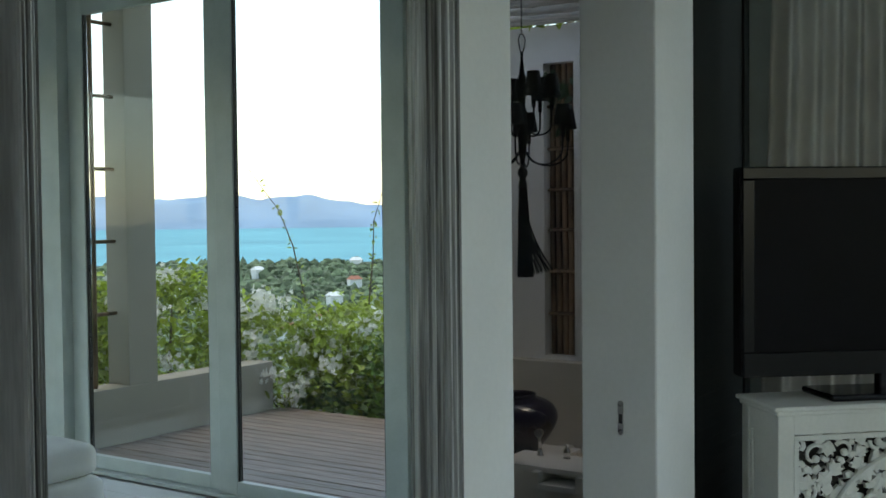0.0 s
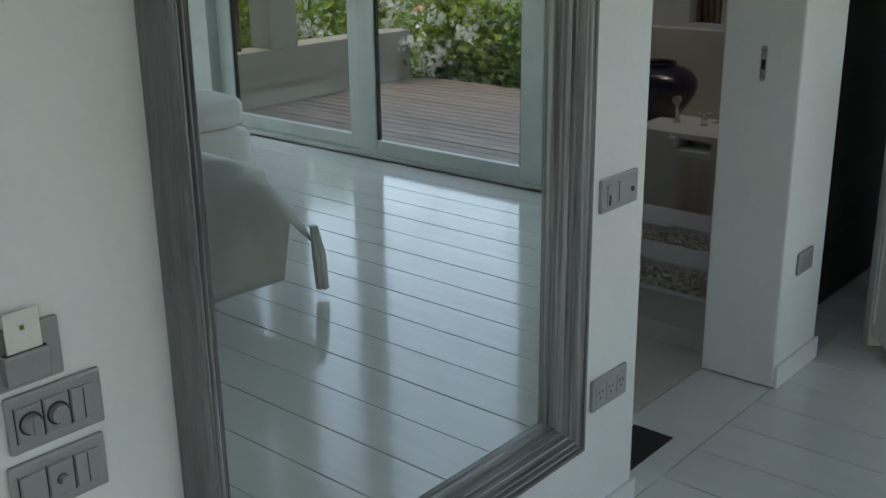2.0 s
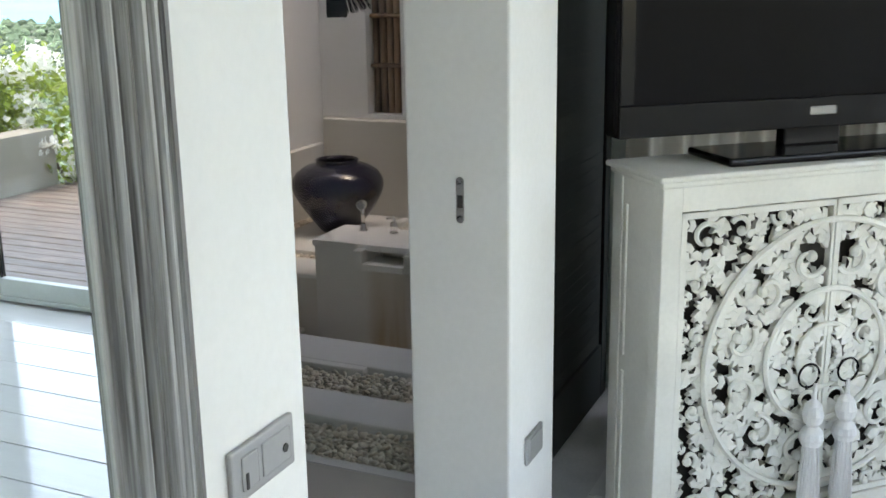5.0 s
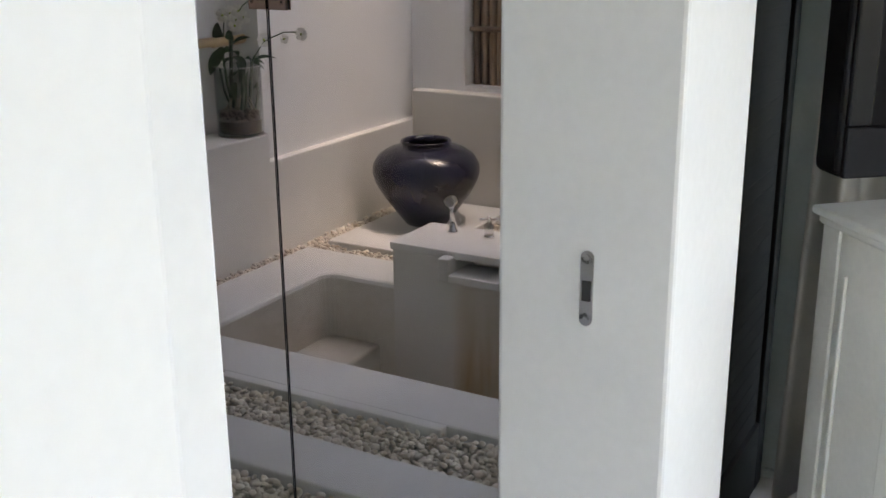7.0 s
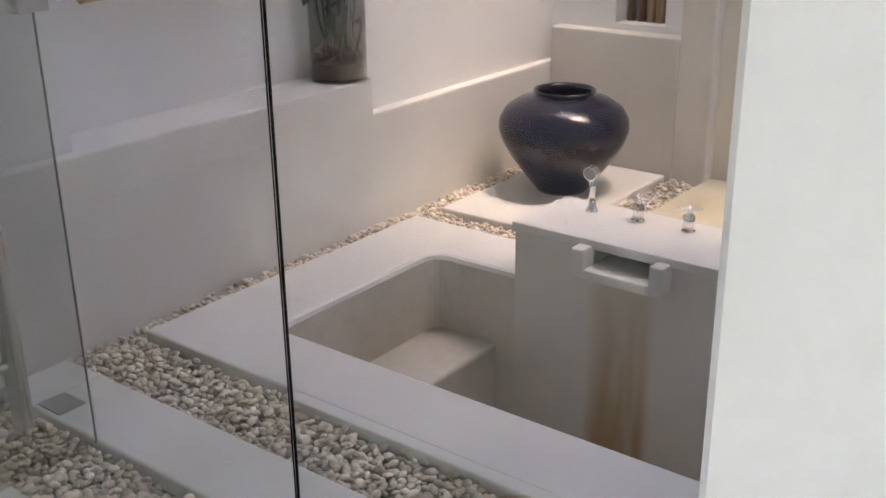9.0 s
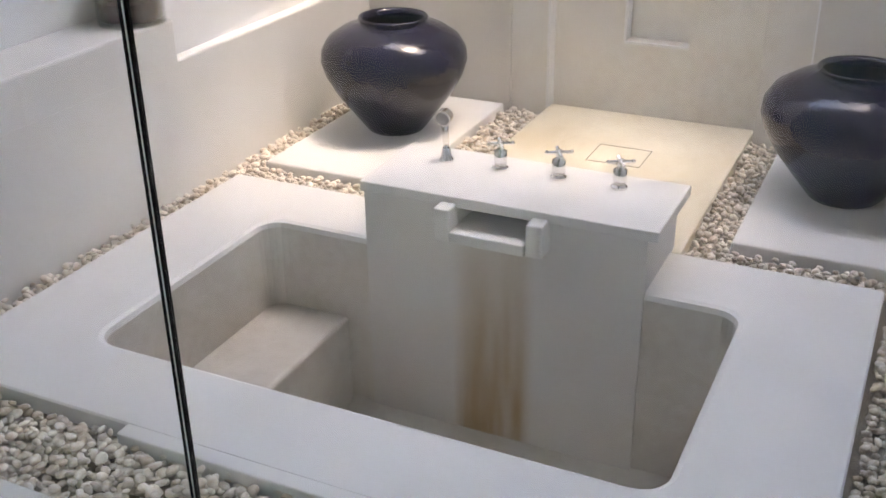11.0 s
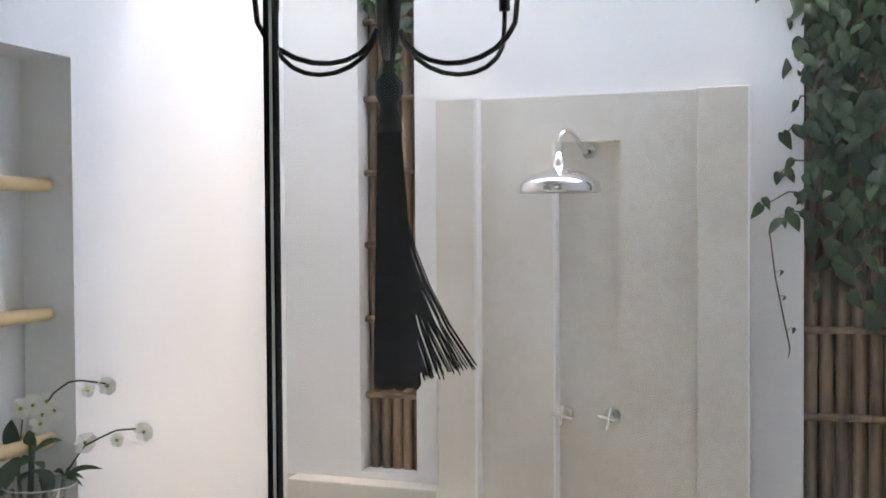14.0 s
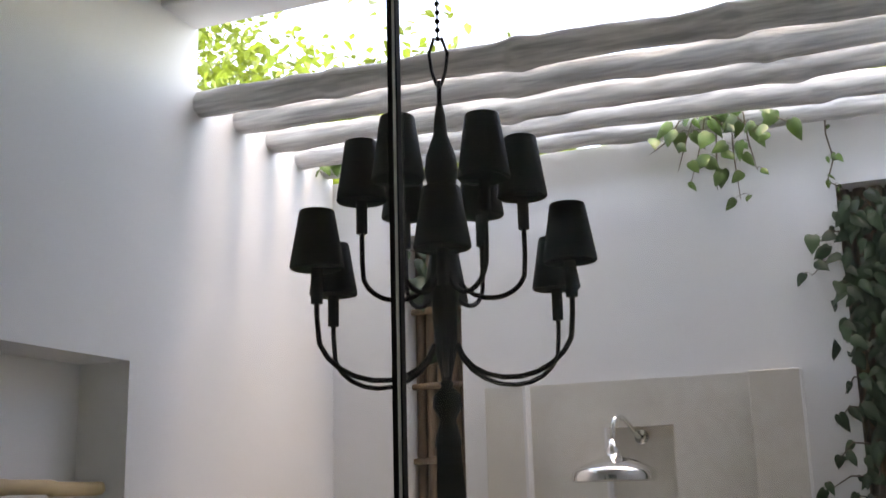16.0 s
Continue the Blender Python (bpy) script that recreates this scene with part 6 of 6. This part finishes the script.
def house(d, w, s, roof_mat, label):
    px, py = d * UX - w * UY, d * UY + w * UX
    z = height(px, py) + s * 0.9
    h = thing("house", label, "house", pose(px, py, z, 0, 0, w * 7 % 90), group="houses in the valley")
    part("wall", boxm((-s, -s * 0.7, -s), (s, s * 0.7, s * 0.6)), WHITE, h)
    bm = bmesh.new()
    a = [bm.verts.new(p) for p in ((-s * 1.15, -s * 0.9, s * 0.58), (s * 1.15, -s * 0.9, s * 0.58), (s * 1.15, s * 0.9, s * 0.58), (-s * 1.15, s * 0.9, s * 0.58), (-s * 0.7, 0, s * 1.15), (s * 0.7, 0, s * 1.15))]
    for f in ((0, 1, 5, 4), (2, 3, 4, 5), (1, 2, 5), (3, 0, 4), (3, 2, 1, 0)):
        bm.faces.new([a[i] for i in f])
    part("roof", bm, roof_mat, h)
    for k in (-0.5, 0.0, 0.5):
        part("window", boxm((s * k - s * 0.12, -s * 0.71, -s * 0.2), (s * k + s * 0.12, -s * 0.69, s * 0.25)), PLATED, h)


for d, w, s, rm in ((200, 5, 1.4, WHITE), (178, 0, 1.8, ROOFR), (230, 9, 1.8, ROOFR), (290, -22, 2.2, WHITE), (330, 16, 2.2, WHITE), (240, -16, 1.8, WHITE), (400, -40, 2.6, WHITE), (440, 30, 2.6, ROOFR), (560, -12, 3, WHITE), (680, 48, 3.4, WHITE)):
    house(d, w, s, rm, "small far white house with a %s roof" % ("red" if rm is ROOFR else "pale"))


# ---- flowering bushes ----
def bush(name, label, blobs, n, size, seed, material, flowers, fl_label="clusters of white blossom", sprigs=()):
    b = thing(name, label, "bush")
    rnd = random.Random(seed)
    spots, tips, stems = [], [], bmesh.new()
    for c, r in blobs:
        c = Vector(c)
        tube(stems, [(c.x, c.y, -0.65), c + Vector((0.05, 0.04, -r[2] * 0.4)), c + Vector((rnd.uniform(-0.2, 0.2), rnd.uniform(-0.2, 0.2), r[2] * 0.5))], [0.03, 0.018, 0.006], 6)
        for k in range(n):
            v = Vector((rnd.gauss(0, 1), rnd.gauss(0, 1), rnd.gauss(0, 1))).normalized() * (0.62 + 0.42 * rnd.random())
            v *= 1 + 0.35 * noise.noise(v * 2.2 + c)
            spots.append(c + Vector((v.x * r[0], v.y * r[1], v.z * r[2])))
    for pts in sprigs:
        tube(stems, pts, [0.008, 0.006, 0.004, 0.002], 5)
        for k in range(46):
            i = rnd.randrange(3)
            tips.append(Vector(pts[i]).lerp(Vector(pts[i + 1]), rnd.random()) + Vector((rnd.uniform(-0.02, 0.02), rnd.uniform(-0.02, 0.02), rnd.uniform(-0.02, 0.02))))
    part("branches", stems, TWIG, b)
    vs, fs = leaves(spots, size, rnd, 0.1, 0.6)
    raw("crown", vs, fs, material, b)
    if tips:
        vs, fs = leaves(tips, 0.042, rnd, 0.1, 0.55)
        raw("sprig_leaves", vs, fs, material, b)
    if flowers:
        fsp = []
        for k in range(flowers):
            c, r = blobs[rnd.randrange(len(blobs))]
            v = Vector((rnd.gauss(0, 1), rnd.gauss(0, 1), rnd.gauss(0.25, 0.8))).normalized() * 1.02
            v *= 1 + 0.35 * noise.noise(v * 2.2 + Vector(c))
            q = Vector(c) + Vector((v.x * r[0], v.y * r[1], v.z * r[2]))
            for j in range(34):
                fsp.append(q + Vector((rnd.gauss(0, 0.052), rnd.gauss(0, 0.052), rnd.gauss(0, 0.042))))
        vs, fs = petals(fsp, 0.026, rnd)
        raw("blossom", vs, fs, PETAL, b, fl_label)


SPR = [((4.2, -4.9, 0.8), (4.15, -5.0, 1.3), (4.2, -5.2, 1.6), (4.05, -5.4, 1.95)), ((4.3, -4.3, 0.8), (4.3, -4.25, 1.2), (4.25, -4.2, 1.5), (4.2, -4.05, 1.78)), ((4.6, -3.3, 0.7), (4.5, -3.2, 1.0), (4.45, -3.1, 1.15), (4.4, -2.95, 1.3))]
bush("flowering_bush", "leafy bush covered in white blossom beside the terrace wall", [((4.15, -5.25, 0.12), (0.65, 0.75, 0.72)), ((4.35, -4.45, 0.02), (0.55, 0.6, 0.72)), ((3.2, -5.6, 0.5), (0.9, 0.5, 0.7)), ((2.2, -5.7, 0.4), (0.8, 0.5, 0.8))], 3600, 0.074, 31, LEAFY, 105, sprigs=SPR[:2])
# The darker leaf colour carries the deep shade low in front.
bush("flowering_bush", "green bush with scattered white blossom at the deck edge", [((4.25, -3.75, -0.10), (0.50, 0.55, 0.72)), ((4.6, -3.1, -0.12), (0.6, 0.6, 0.8)), ((4.15, -3.2, -0.2), (0.42, 0.5, 0.55)), ((4.05, -3.7, -0.34), (0.34, 0.6, 0.42)), ((4.0, -4.5, -0.30), (0.32, 0.5, 0.45))], 3600, 0.080, 32, LEAF, 15, sprigs=SPR[2:])
bush("garden_bush", "bright yellow-green garden bush beyond the deck", [((5.2, -4.0, 0.0), (0.8, 0.8, 0.68)), ((5.1, -3.0, -0.02), (0.7, 0.7, 0.70)), ((4.7, -2.2, 0.3), (0.6, 0.6, 0.9)), ((5.6, -5.2, 0.1), (0.8, 0.9, 0.72))], 3000, 0.080, 33, LEAFY, 0)


def tree(x, y, z0, h, r, seed, label):
    t = thing("tree", label, "tree", Matrix.Translation((x, y, z0)))
    rnd = random.Random(seed)
    part("trunk", tube(bmesh.new(), [(0, 0, 0), (0.05, 0.02, h * 0.3), (-0.04, 0.06, h * 0.6), (0.05, 0, h * 0.85)], [0.11, 0.09, 0.06, 0.02], 10), TWIG, t, smooth=True)
    spots, limbs = [], bmesh.new()
    for k in range(26):
        a, zz = rnd.uniform(0, 6.28), h * rnd.uniform(0.45, 1.0)
        L = r * rnd.uniform(0.5, 1.0)
        e = Vector((L * math.cos(a), L * math.sin(a), zz + rnd.uniform(0, 0.4)))
        tube(limbs, [(0, 0, zz - 0.4), e * 0.5 + Vector((0, 0, zz * 0.5 - 0.05)), e], [0.03, 0.018, 0.005], 6)
        for j in range(430):
            spots.append(e + Vector((rnd.gauss(0, 0.22), rnd.gauss(0, 0.22), rnd.gauss(0, 0.16))) * rnd.uniform(0.5, 1.4))
    part("limbs", limbs, TWIG, t)
    vs, fs = leaves(spots, 0.085, rnd, 0.2, 0.6)
    raw("crown", vs, fs, LEAFY, t)


tree(5.2, 5.0, -0.62, 5.6, 1.3, 41, "tall yellow-green tree rising behind the bathroom wall")
tree(6.4, 3.4, -0.62, 4.6, 1.2, 42, "yellow-green tree behind the open bathroom roof")
tree(6.4, 0.6, -0.62, 4.4, 1.2, 43, "leafy tree growing close behind the rear wall")
